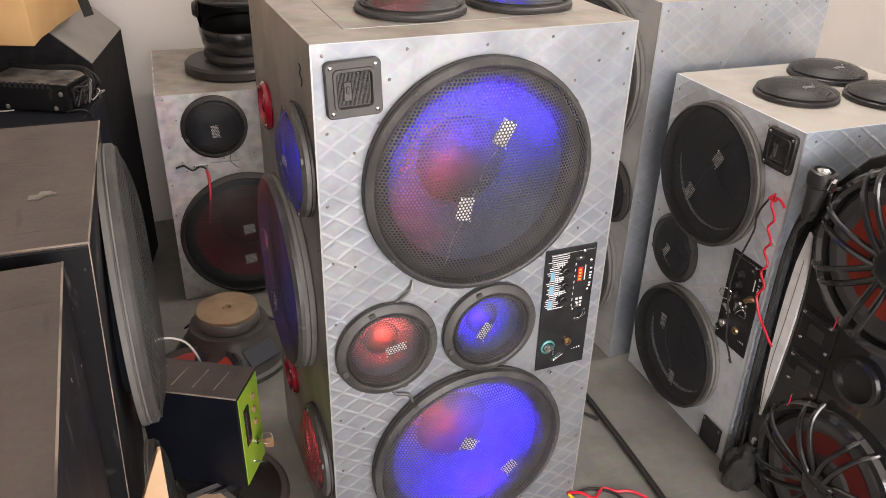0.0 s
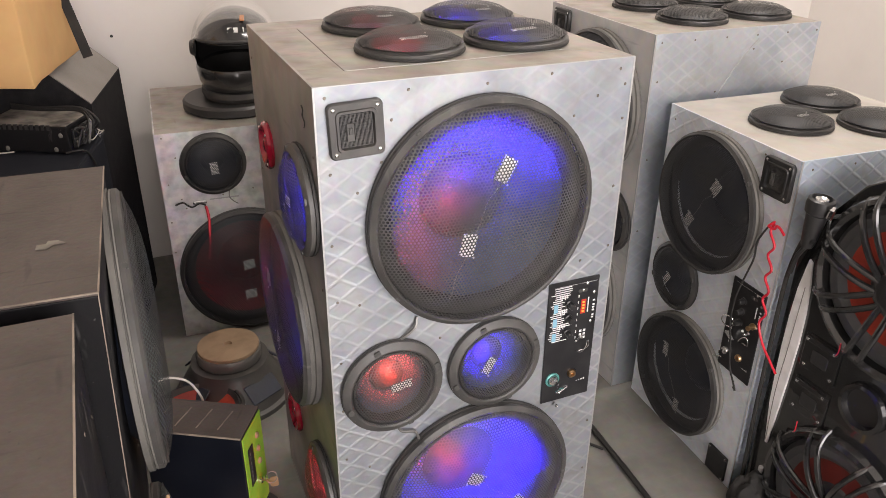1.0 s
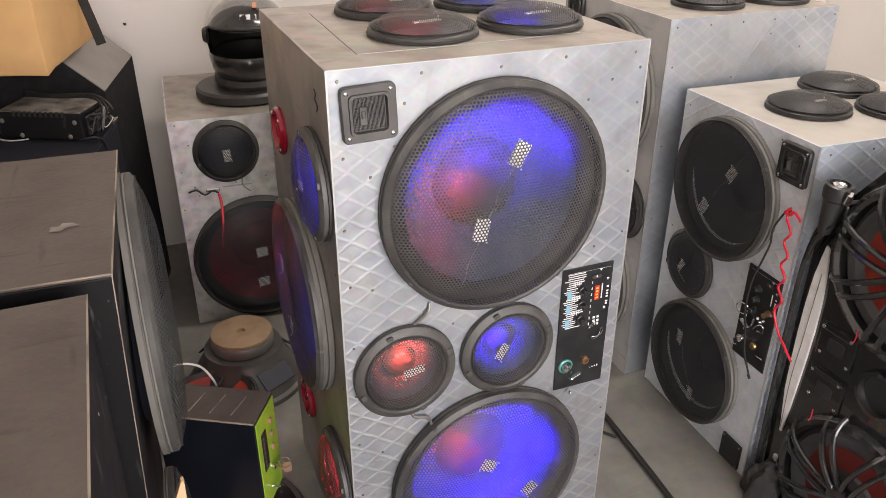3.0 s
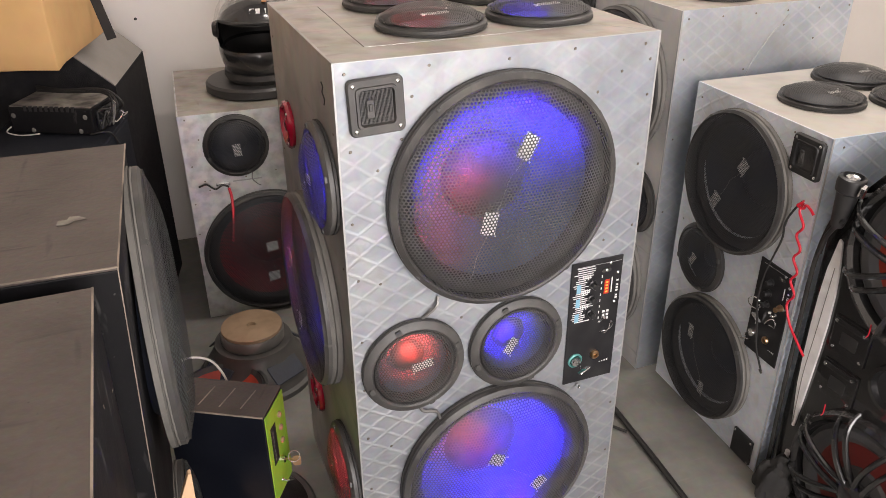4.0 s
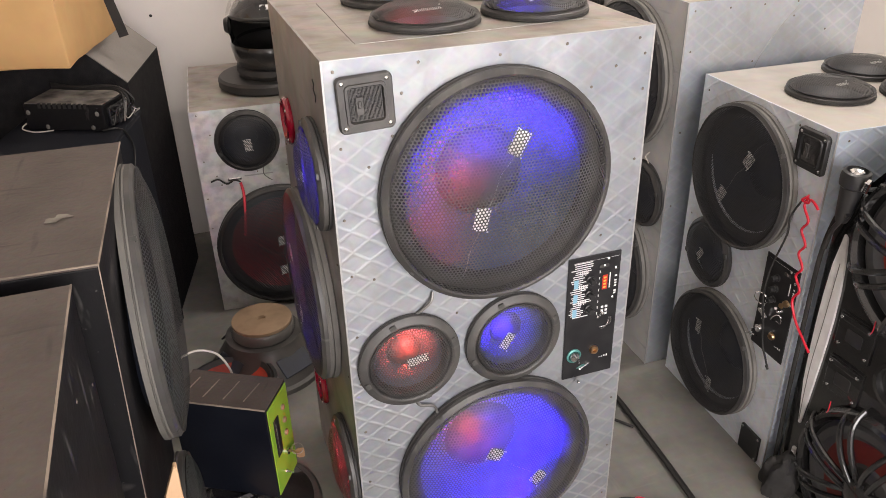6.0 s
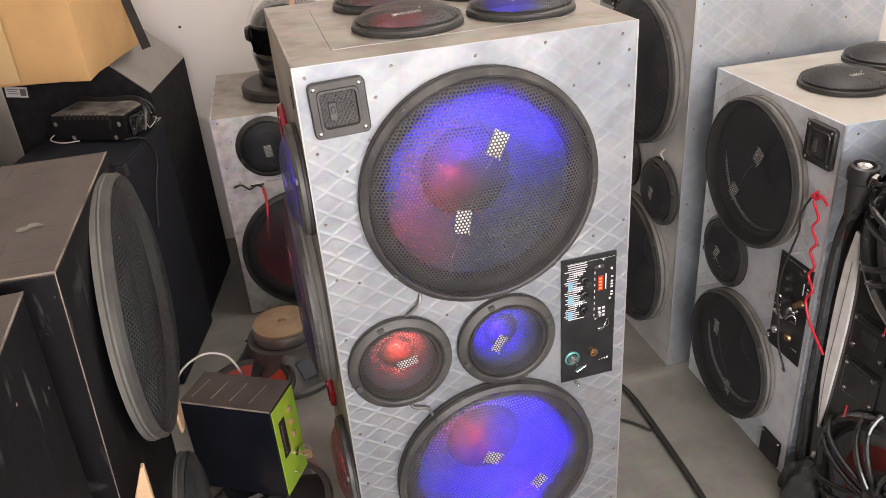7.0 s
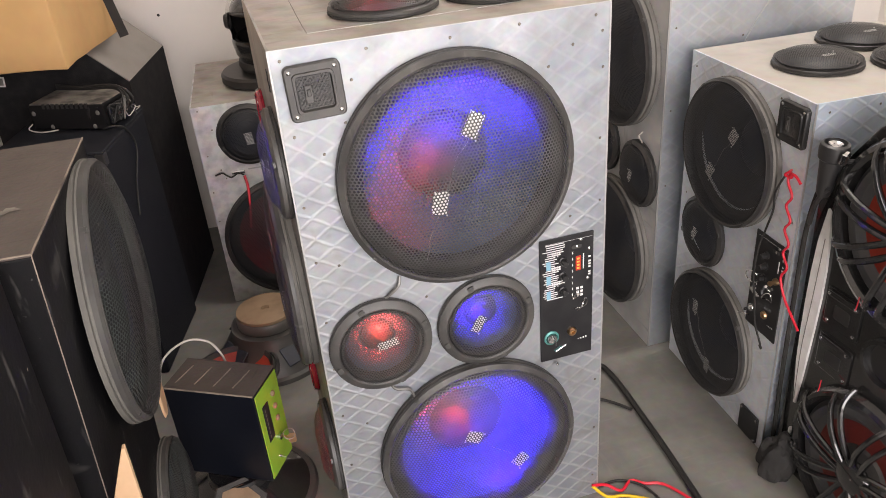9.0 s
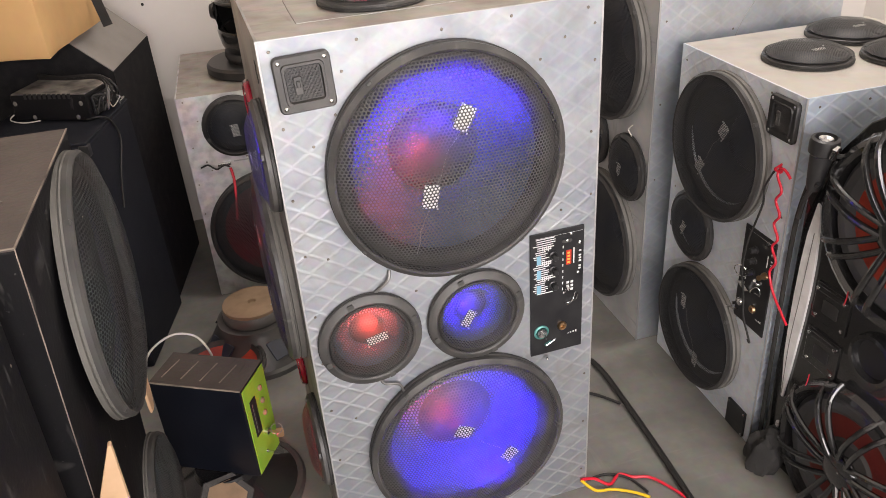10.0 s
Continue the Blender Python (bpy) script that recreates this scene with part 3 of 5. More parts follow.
structure("floor", box(X0 - 0.2, X1 + 0.2, Y0 - 0.6, Y1 + 0.2, -0.12, 0.0), FLOOR, "grey trowelled cement floor, dusty and stained")
structure("ceiling", box(X0 - 0.2, X1 + 0.2, Y0 - 0.2, Y1 + 0.2, ZC, ZC + 0.12), CEIL, "plain white plastered ceiling")
structure("wall_north", box(X0 - 0.15, X1 + 0.15, Y1, Y1 + 0.15, 0, ZC), WALL, "off-white painted plaster wall with faint stains")
structure("wall_west", box(X0 - 0.15, X0, Y0 - 0.15, Y1, 0, ZC), WALL, "off-white painted plaster side wall")
structure("wall_east", box(X1, X1 + 0.15, Y0 - 0.15, Y1, 0, ZC), WALL, "off-white painted plaster side wall")
structure("wall_south", join(box(X0, -1.15, Y0 - 0.15, Y0, 0, ZC), box(2.15, X1, Y0 - 0.15, Y0, 0, ZC), box(-1.15, 2.15, Y0 - 0.15, Y0, 2.6, ZC)) if X0 < -1.15 else
          join(box(2.15, X1, Y0 - 0.15, Y0, 0, ZC), box(X0, 2.15, Y0 - 0.15, Y0, 2.6, ZC)), WALL, "off-white wall with a wide shutter opening")
part("nail_hole", lathe([(0, 0.0012), (0.003, 0.001), (0.005, 0.0003)], 12), BLACK_WIRE, bpy.data.objects["wall_north"], "", at((-0.238, Y1, 0.838)) @ FRONT)


# ---- cabinets clad in aluminium ----
def cabinet(name, m, w, d, h, front, left, top, mats, label, group=""):
    """A clad cabinet with its lower left front corner at the origin; front, left and top are the holes in those sheets."""
    c = thing(name, m, label, "speaker", group)
    t = 0.004
    part("front_panel", sheet(w, h, front, t), mats[0], c, "embossed aluminium sheet", FRONT)
    part("left_panel", sheet(d - t, h, left, t, -d), mats[1], c, "", LEFT)
    part("top_panel", sheet(w - t, d - t, top, t, t, t), mats[2], c, "dusty metal top", at((0, 0, h)))
    part("right_panel", sheet(d - t, h - t, (), t, t), mats[1], c, "", at((w, 0, 0)) @ RIGHT)
    part("back_panel", sheet(w - 2 * t, h - t, (), t, -w + t), mats[1], c, "", at((0, d, 0)) @ BACK)
    part("bottom_panel", box(t, w - t, t, d - t, 0.0, 0.012), BLACK_WOOD, c)
    return c


# main tower
MW, MD, MH = 0.55, 0.505, 1.09
W1, W2, M1, M2 = (0.273, 0.852), (0.277, 0.250), (0.107, 0.545), (0.308, 0.543)
RB, RM = 0.203, 0.094
tower = cabinet("speaker_tower", Matrix(), MW, MD, MH,
                [(*W1, 0.176), (*W2, 0.176), (*M1, 0.076), (*M2, 0.076)],
                [(-0.255, 0.588, 0.165), (-0.10, 0.88, 0.076), (-0.10, 0.255, 0.076)],
                [(x, y, 0.076) for x in (0.217, 0.42) for y in (0.18, 0.387)],
                (ALU, ALU_SIDE, ALU_TOP), "tall silver embossed-aluminium speaker tower with lit woofers, on the cement floor", "metal-clad speakers")
for spot, badges, tail in ((W1, [(0.016, 0.092, 62, 0.042, 0.026), (-0.047, -0.029, 78, 0.040, 0.026)], (-0.078, -0.135)), (W2, [(-0.022, 0.063, -30, 0.032, 0.026), (0.071, -0.028, 42, 0.032, 0.026)], None)):
    driver(tower, FRONT @ at((*spot, 0.001)), RB, badges=badges, tail=tail, name="woofer", label="large dark woofer with perforated grille, lit blue and red inside")
driver(tower, FRONT @ at((*M1, 0.001)), RM, badges=[(0.008, 0.015, 10, 0.038, 0.016)], grille="mid", name="midrange", label="round midrange speaker with grille, lit red inside", proud=0.009)
driver(tower, FRONT @ at((*M2, 0.001)), RM, badges=[(-0.023, 0.013, 55, 0.034, 0.018)], grille="mid", name="midrange", label="round midrange speaker with grille, lit blue inside", proud=0.009)
horn(tower, FRONT @ pose(0.0608, 1.0235, 0.001, 0, 0, 2.0), label="square dark horn tweeter with four bolts")
amp_panel(tower, FRONT @ at((0.4175, 0.410, 0.0005)), 0.1085, 0.272)
driver(tower, LEFT @ at((-0.255, 0.588, 0.001)), 0.192, badges=[(-0.03, 0.06, 70, 0.032, 0.022), (0.01, -0.06, 70, 0.032, 0.022)], name="woofer", label="large side woofer with perforated grille, lit purple", pale=True, proud=0.026, dome=0.014)
driver(tower, LEFT @ at((-0.10, 0.88, 0.001)), RM, badges=[(0.02, 0.01, 10, 0.03, 0.016)], grille="mid", name="midrange", label="side midrange with grille, lit blue", proud=0.012)
driver(tower, LEFT @ at((-0.10, 0.255, 0.001)), RM, grille="mid", name="midrange", label="side midrange with grille, lit red", proud=0.012)
for y, z in ((-0.375, 0.885), (-0.345, 0.265)):
    flare = part("tweeter", lathe([(0.046, 0.0), (0.047, 0.005), (0.043, 0.011), (0.036, 0.013), (0.028, 0.007), (0.016, 0.001)], 36), RED_PLASTIC, tower, "glossy red horn tweeter", LEFT @ at((y, z, 0.001)), True)
    part("horn_mouth", lathe([(0.018, 0.003), (0.012, 0.010), (0.0, 0.013)], 24), RED_PLASTIC, flare, "", None, True)
    for k in range(4):
        t = radians(45 + 90 * k)
        part("bolt", BOLT, None, flare, "", at((0.040 * math.cos(t), 0.040 * math.sin(t), 0.011)))

for x in (0.217, 0.42):
    for y in (0.18, 0.387):
        driver(tower, at((x, y, MH + 0.001)), RM, badges=[(-0.01, -0.045, 8, 0.05, 0.012)] if y < 0.3 else [(0.01, -0.05, 8, 0.03, 0.01)], grille="tight", name="top_speaker",
               label="round top speaker with domed grille", proud=0.008, dome=0.020)
rng = random.Random(3)
spots = [(0.022 + k * 0.1265 + rng.uniform(-0.01, 0.01), MH - 0.017 + rng.uniform(-0.003, 0.003)) for k in range(5)]
spots += [(0.016 + rng.uniform(-0.004, 0.004), 0.06 + k * 0.112 + rng.uniform(-0.008, 0.008)) for k in range(9)]
spots += [(MW - 0.014 + rng.uniform(-0.003, 0.003), z) for z in (0.06, 0.2, 0.33, 0.74, 0.86, 0.985, 1.045)]
spots += [(0.483, 1.030), (0.118, 1.03), (0.10, 0.965), (0.44, 1.0), (0.125, 0.735), (0.055, 0.72), (0.06, 0.37), (0.48, 0.72), (0.20, 0.62), (0.06, 0.92), (0.40, 0.985)]
screws(tower, FRONT @ at((0, 0, 0.0004)), spots)
screws(tower, LEFT @ at((0, 0, 0.0004)), [(-0.02, z) for z in (0.1, 0.3, 0.52, 0.75, 0.98)] + [(-0.48, z) for z in (0.2, 0.5, 0.8, 1.03)])
part("edge_line", tube([(0.071, 0.078, MH), (0.20, 0.078, MH), (0.33, 0.082, MH), (0.455, 0.088, MH), (0.475, 0.078, MH), (0.54, 0.014, MH)], 0.0006, 5), EDGE, tower, "bright cut edge of the folded sheet")
part("seam", tube([(0.071, 0.078, MH), (0.073, 0.18, MH), (0.077, 0.30, MH), (0.08, 0.42, MH)], 0.0009, 5), SCREW, tower, "folded seam")
# pale strips along the folds stand in for the highlight of bent metal
part("edge_line", box(-0.0008, 0.0022, -0.0008, 0.0, 0.0, MH, 0.0003, 1), EDGE, tower, "folded corner edge, a pale strip for its highlight")
part("edge_line", box(MW - 0.0025, MW + 0.0008, -0.0008, 0.0, 0.0, MH, 0.0003, 1), EDGE, tower, "folded corner edge, a pale strip for its highlight")
part("edge_line", box(0.0, MW, -0.0008, 0.001, MH - 0.0008, MH + 0.0008, 0.0003, 1), EDGE, tower, "folded top edge, a pale strip for its highlight")
part("lead", tube([(0.155, -0.002, 0.675), (0.15, -0.008, 0.66), (0.135, -0.006, 0.645), (0.125, -0.002, 0.637)], 0.003, 6), GREY_WIRE, tower)
part("lead", tube([(0.115, -0.004, 0.452), (0.122, -0.008, 0.44), (0.148, -0.007, 0.43), (0.155, -0.008, 0.412), (0.16, -0.006, 0.402)], 0.0028, 6), GREY_WIRE, tower)
part("bracket", box(0.15, 0.165, -0.012, -0.001, 0.40, 0.413, 0.002, 1), PLASTIC, tower)
part("hook", moved(lathe([(0, 0), (0.004, 0.003), (0.003, 0.02), (0.0, 0.03)], 10), pose(0.452, -0.001, 0.398, 60, 0, -20)), CHROME, tower, "bent metal hook", None, True)

part("scribble", tube([(-0.0006, 0.075, 1.045), (-0.0006, 0.066, 1.04), (-0.0006, 0.072, 1.03), (-0.0006, 0.06, 1.022), (-0.0006, 0.066, 1.012)], 0.0011, 5), BLACK_WIRE, tower, "black pen scribble")
part("lead", tube([(-0.002, 0.20, 0.79), (-0.012, 0.175, 0.785), (-0.014, 0.165, 0.795), (-0.004, 0.15, 0.80)], 0.0016, 6), WHITE_WIRE, tower, "thin white lead")
# red and blue leds inside the drivers
ORANGE = (1.0, 0.045, 0.025)
for (cx, cz), modules in (
        (W1, ((0.035, 0.110, 0.030, 0.120, BLUE, 10.0), (0.100, 0.065, 0.105, 0.070, BLUE, 4.0), (-0.045, 0.100, -0.050, 0.110, BLUE, 4.5), (-0.105, 0.045, -0.110, 0.045, BLUE, 2.0),
              (-0.062, 0.012, -0.062, 0.012, RED, 3.4), (-0.110, -0.035, -0.120, -0.045, RED, 1.8), (-0.075, -0.085, -0.080, -0.10, RED, 0.9))),
        (W2, ((0.060, 0.085, 0.065, 0.095, BLUE, 6.0), (0.105, 0.000, 0.115, 0.0, BLUE, 8.0), (0.040, -0.095, 0.045, -0.105, BLUE, 7.0), (-0.070, -0.080, -0.075, -0.090, BLUE, 4.0), (0.02, 0.01, 0.02, 0.01, BLUE, 1.4),
              (-0.040, 0.030, -0.035, 0.025, RED, 3.5), (-0.075, 0.080, -0.085, 0.09, RED, 3.5), (-0.11, 0.0, -0.12, 0.0, BLUE, 1.5)))):
    for dx, dz, ax, az, colour, watts in modules:
        led((cx + dx, -0.034, cz + dz), (cx + ax, 0.06, cz + az), colour, watts, 110 if colour == RED else 150)
led((M1[0] + 0.008, -0.014, M1[1] + 0.024), (M1[0] + 0.006, 0.03, M1[1] + 0.020), ORANGE, 3.2, 150)
led((M2[0] - 0.020, -0.014, M2[1] + 0.012), (M2[0] - 0.016, 0.03, M2[1] + 0.010), BLUE, 4.5, 150)
# side drivers
led((-0.012, 0.24, 0.50), (0.0, 0.36, 0.47), BLUE, 0.7, 165)
led((-0.012, 0.24, 0.66), (0.0, 0.36, 0.69), RED, 1.5, 165)
led((-0.004, 0.040, 0.88), (0.02, 0.10, 0.87), BLUE, 2.6, 170)
led((-0.004, 0.040, 0.255), (0.02, 0.10, 0.25), RED, 3.2, 170)
# top drivers
for x, y, colour, watts in ((0.217, 0.13, RED, 0.9), (0.217, 0.335, RED, 0.9), (0.42, 0.13, BLUE, 1.9), (0.42, 0.335, BLUE, 1.9)):
    led((x - 0.010, y + 0.045, MH + 0.012), (x - 0.010, y + 0.105, MH - 0.012), colour, watts, 120)

# short cabinet with its woofers to the side
RD, RH, RWID = 0.432, 0.853, 0.50
short = cabinet("speaker_cabinet", pose(0.965, -0.022, 0, 0, 0, -2.53), RWID, RD, RH, [],
                [(-0.228, 0.682, 0.135), (-0.228, 0.205, 0.13), (-0.312, 0.440, 0.068)],
                [(0.155, 0.205, 0.072), (0.345, 0.315, 0.072), (0.335, 0.125, 0.072)],
                (ALU_CREASED, ALU_GREY, CREAM_TOP), "waist-high grey metal-clad speaker cabinet with black grilles, on the floor", "metal-clad speakers")
driver(short, LEFT @ at((-0.232, 0.673, 0.001)), 0.166, CONE_DARK, [(0.048, 0.059, 60, 0.034, 0.024), (-0.024, -0.047, 60, 0.034, 0.024)], "tight", label="black woofer with domed perforated grille", proud=0.026, dome=0.012, pale=True, rim_mat=RIM_BLACK)
driver(short, LEFT @ at((-0.232, 0.194, 0.001)), 0.161, CONE_DARK, [(-0.03, 0.063, 88, 0.036, 0.018), (0.041, -0.067, 88, 0.036, 0.018)], "tight", label="black woofer with domed perforated grille", proud=0.026, dome=0.012, pale=True, rim_mat=RIM_BLACK)
driver(short, LEFT @ at((-0.315, 0.436, 0.001)), 0.088, CONE_DARK, [(0.0, 0.0, 60, 0.03, 0.016)], "mid", "midrange", "round black midrange with grille", 0.008)
horn(short, LEFT @ at((-0.0505, 0.799, 0.001)), 0.083, PLASTIC, label="square black horn tweeter with four bolts")
rp = amp_panel(short, LEFT @ at((-0.115, 0.304, 0.0005)), 0.105, 0.236, False, label="black control panel with keys and knobs")
ring = [(0.016 * math.cos(2 * math.pi * i / 14), 0.016 * math.sin(2 * math.pi * i / 14), 0.0) for i in range(15)]
part("key_ring", moved(tube(ring, 0.0013, 6), pose(0.018, 0.128, 0.014, 12, 20, 0)), CHROME, rp, "steel key ring", None, True)
part("key", moved(prism(rounded(0.014, 0.030, 0.005, 3), -0.001, 0.001), pose(0.030, 0.095, 0.012, 30, 10, 25)), CHROME, rp, "flat steel key")
part("switch", moved(lathe([(0.008, 0), (0.008, 0.006), (0.005, 0.010), (0.0045, 0.022), (0.006, 0.024), (0, 0.026)], 16), pose(0.085, 0.150, 0.003, -10, 20, 0)), BRASS, rp, "", None, True)
plate = part("port_plate", prism(rounded(0.068, 0.072, 0.003, 2), 0, 0.006, 0.001), PANEL, short, "small black bolted plate", LEFT @ at((-0.052, 0.042, 0.0005)))
for x, y in ((-0.029, 0.03), (0.029, 0.03), (0.029, -0.03)):
    part("bolt", BOLT, None, plate, "", at((x, y, 0.006)))
for x, y in ((0.155, 0.205), (0.345, 0.315), (0.335, 0.125)):
    driver(short, at((x, y, RH + 0.001)), 0.090, CONE_DARK, [(-0.0, -0.03, 5, 0.03, 0.01)], "tight", "top_speaker", "round black top speaker with domed grille", 0.008, dome=0.018, mesh_mat=GRILLE)
screws(short, FRONT @ at((0, 0, 0.0004)), [(0.03 + 0.11 * k, RH - 0.02) for k in range(5)])
screws(short, LEFT @ at((0, 0, 0.0004)), [(-0.41, z) for z in (0.1, 0.5, 0.82)] + [(-0.1, 0.835), (-0.015, 0.6), (-0.2, 0.03)])
# corner fold, with its highlight put in as a pale strip
part("edge_line", box(-0.0012, 0.0035, -0.0012, 0.0, 0.0, RH, 0.0004, 1), EDGE, short, "folded corner edge, a pale strip for its highlight")

# tower behind the short cabinet
TD, TH, TW = 0.50, 1.014, 0.505
rear = cabinet("speaker_tower", pose(0.935, 0.441, 0, 0, 0, -1.5), TW, TD, TH, [],
               [(-0.21, 0.800, 0.165), (-0.21, 0.252, 0.165), (-0.093, 0.503, 0.072), (-0.30, 0.53, 0.072)],
               [(x, y, 0.072) for x in (0.20, 0.405) for y in (0.13, 0.335)],
               (ALU_BLUE, ALU_PLAIN, ALU_TOP), "tall grey metal-clad speaker tower behind a shorter cabinet", "metal-clad speakers")
for z in (0.800, 0.252):
    driver(rear, LEFT @ at((-0.21, z, 0.001)), 0.19, CONE_DARK, [(0.0, 0.05, 80, 0.03, 0.02)], "tight", label="large black woofer with perforated grille", pale=True, proud=0.03, rim_mat=RIM_BLACK)
driver(rear, LEFT @ at((-0.093, 0.503, 0.001)), 0.090, CONE_DARK, [(0.0, 0.0, 75, 0.03, 0.016)], "mid", "midrange", "round black midrange with grille", 0.012)
driver(rear, LEFT @ at((-0.30, 0.53, 0.001)), 0.090, CONE_DARK, (), "mid", "midrange", "round black midrange with grille", 0.012)
horn(rear, LEFT @ at((-0.43, 0.965, 0.001)), 0.083, PLASTIC, label="square black horn tweeter")
for x in (0.20, 0.405):
    for y in (0.13, 0.335):
        driver(rear, at((x, y, TH + 0.001)), 0.090, CONE_DARK, (), "tight", "top_speaker", "round black top speaker with domed grille", 0.008, dome=0.018, mesh_mat=GRILLE)
screws(rear, FRONT @ at((0, 0, 0.0004)), [(0.02 + 0.095 * k, TH - 0.02) for k in range(6)] + [(0.02, z) for z in (0.9, 0.7, 0.5)] + [(0.30, 0.96), (0.4, 0.92), (0.2, 0.86)])
# pale strip on the corner fold, imitating the highlight there
part("edge_line", box(-0.0012, 0.0035, -0.0012, 0.0, 0.0, TH, 0.0004, 1), EDGE, rear, "folded corner edge, a pale strip for its highlight")
part("lead", tube([(-0.004, 0.085, 0.622), (-0.012, 0.09, 0.61), (-0.008, 0.082, 0.598), (-0.003, 0.086, 0.586)], 0.0018, 6), WHITE_WIRE, rear, "thin white lead")
part("scratch", tube([(0.31, -0.0005, 0.985), (0.26, -0.0005, 0.93), (0.215, -0.0005, 0.86), (0.19, -0.0005, 0.78)], 0.0008, 5), EDGE, rear, "long bright scratch")

# small cabinet at the back wall
LW, LD, LH = 0.44, 0.52, 0.674
small = cabinet("speaker_cabinet", pose(-0.181, 1.187, 0, 0, 0, -3.0), LW, LD, LH, [(0.153, 0.572, 0.074), (0.218, 0.214, 0.176)], [], [],
                (TIN, TIN, ALU_TOP), "small speaker cabinet clad in spangled tin by the wall", "metal-clad speakers")
driver(small, FRONT @ at((0.153, 0.572, 0.001)), 0.094, CONE_DARK, [(0.0, -0.005, 95, 0.036, 0.022)], "mid", "midrange", "round black speaker with grille", 0.010)
driver(small, FRONT @ at((0.218, 0.214, 0.001)), 0.205, CONE_RED, [(0.0, 0.036, 5, 0.034, 0.030), (-0.004, -0.068, 5, 0.034, 0.030)], "mid", label="large black woofer with dark red cone behind grille")
screws(small, FRONT @ at((0, 0, 0.0004)), [(0.02, 0.662), (0.02, 0.52), (0.05, 0.60), (0.06, 0.55), (0.05, 0.47), (0.012, 0.40), (0.01, 0.30), (0.02, 0.2), (0.06, 0.44), (0.17, 0.47), (0.2, 0.5), (0.26, 0.48)])
part("terminal", box(0.08, 0.12, -0.012, 0.0, 0.452, 0.462, 0.002, 1), CHROME, small)
part("lead", tube([(0.115, -0.012, 0.445), (0.119, -0.020, 0.41), (0.114, -0.034, 0.35), (0.104, -0.036, 0.278)], 0.0042, 7), RED_WIRE, small, "short red lead", None, True)
part("lead", tube([(0.03, -0.006, 0.456), (0.052, -0.010, 0.463), (0.066, -0.012, 0.452), (0.078, -0.014, 0.447), (0.098, -0.014, 0.456), (0.115, -0.012, 0.448)], 0.0028, 6), BLACK_WIRE, small, "twisted dark lead")
part("lead", tube([(0.19, -0.004, 0.485), (0.187, -0.012, 0.465), (0.20, -0.012, 0.448), (0.21, -0.010, 0.44)], 0.0015, 6), GREY_WIRE, small)
part("scratch", box(0.13, 0.215, -0.0006, 0.0004, 0.458, 0.462), EDGE, small, "bright scratch")

# ---- black boxes on the left ----
def black_box(name, m, w, d, h, body, top, label, lean, bevel=0.002):
    """A laminated box that widens upwards, with its right front lower corner at the origin, running to the left and back."""
    b = thing(name, m, label, "speaker box", "black speaker boxes")

    def sloped(bm):
        for v in bm.verts:
            v.co.x -= lean * (1 - v.co.z / h)
        return bm

    part("body", sloped(box(-w, 0, 0, d, 0, h - 0.004, bevel)), body, b)
    part("top_board", box(-w - 0.001, 0.001, -0.001, d + 0.001, h - 0.004, h, 0.0012, 1), top, b, "dusty brown top board")
    rng = random.Random(int(d * 1000))
    for bm in (box(-w, 0.0014, -0.0014, 0.0004, h - 0.001, h + 0.0006), box(-0.0004, 0.0014, 0, d, h - 0.001, h + 0.0006), sloped(box(-0.0002, 0.0010, -0.0010, 0.0002, 0.0, h))):
        part("worn_edge", bm, BARE_EDGE, b, "chipped pale edge")
    chips = []
    for _ in range(9):
        y, z, r = rng.uniform(0.0, d), rng.uniform(0.45, h - 0.03), rng.uniform(0.0008, 0.002)
        chips.append(moved(prism([(r * rng.uniform(0.5, 1) * math.cos(k), r * rng.uniform(0.5, 1.6) * math.sin(k)) for k in range(6)], -0.001, 0.0005), at((-lean * (1 - z / h), y, z)) @ RIGHT))
    tagged(part("chip", join(*chips), BARE_EDGE, b, "pale chips in the laminate"), kind="stuff")
    return b


boxa = black_box("speaker_box", pose(-0.309, -0.287, 0, 0, 0, -2.6), 0.50, 0.39, 0.978, BLACK_WOOD, DUSTY_TOP, "black laminated speaker box with dusty top and side woofer", 0.050)
inv = boxa.matrix_basis.inverted()
driver(boxa, inv @ at((-0.3015, -0.004, 0.762)) @ pose(0, 0, 0, 0, 0, -0.8) @ RIGHT, 0.206, CONE_DARK, (), "rib", label="large black woofer with ribbed perforated grille", pale=True, proud=0.020, dome=0.022, mesh_mat=GRILLE_GREY, rim_mat=RIM_PALE)
driver(boxa, inv @ at((-0.331, 0.050, 0.252)) @ pose(0, 0, 0, 0, 0, -2.7) @ RIGHT, 0.130, CONE_DARK, (), "tight", label="round grey speaker with perforated grille", pale=True, proud=0.020, dome=0.020, mesh_mat=GRILLE_GREY, rim_mat=RIM_PALE)
part("port_ring", moved(lathe([(0.0, 0.004), (0.026, 0.004), (0.030, 0.0)], 24), inv @ at((-0.2945, 0.083, 0.484)) @ RIGHT @ Matrix.Diagonal((1, 1.5, 1, 1))), PLY, boxa, "raw wood oval cut-out", None, True)
part("tape_scrap", prism([(-0.017, -0.004), (-0.006, -0.010), (0.003, -0.004), (0.016, -0.008), (0.011, 0.004), (0.002, 0.010), (-0.003, 0.003), (-0.012, 0.007)], 0.0, 0.0008), DUST, boxa, "torn scrap of dusty tape", inv @ at((-0.357, -0.150, 0.9788)) @ pose(0, 0, 0, 0, 0, 20))
boxb = black_box("speaker_box", pose(-0.330, -0.86, 0, 0, 0, 0.2), 0.52, 0.526, 0.984, BLACK_WOOD, DUSTY_TOP, "black laminated speaker box with scuffed dusty top", 0.027)
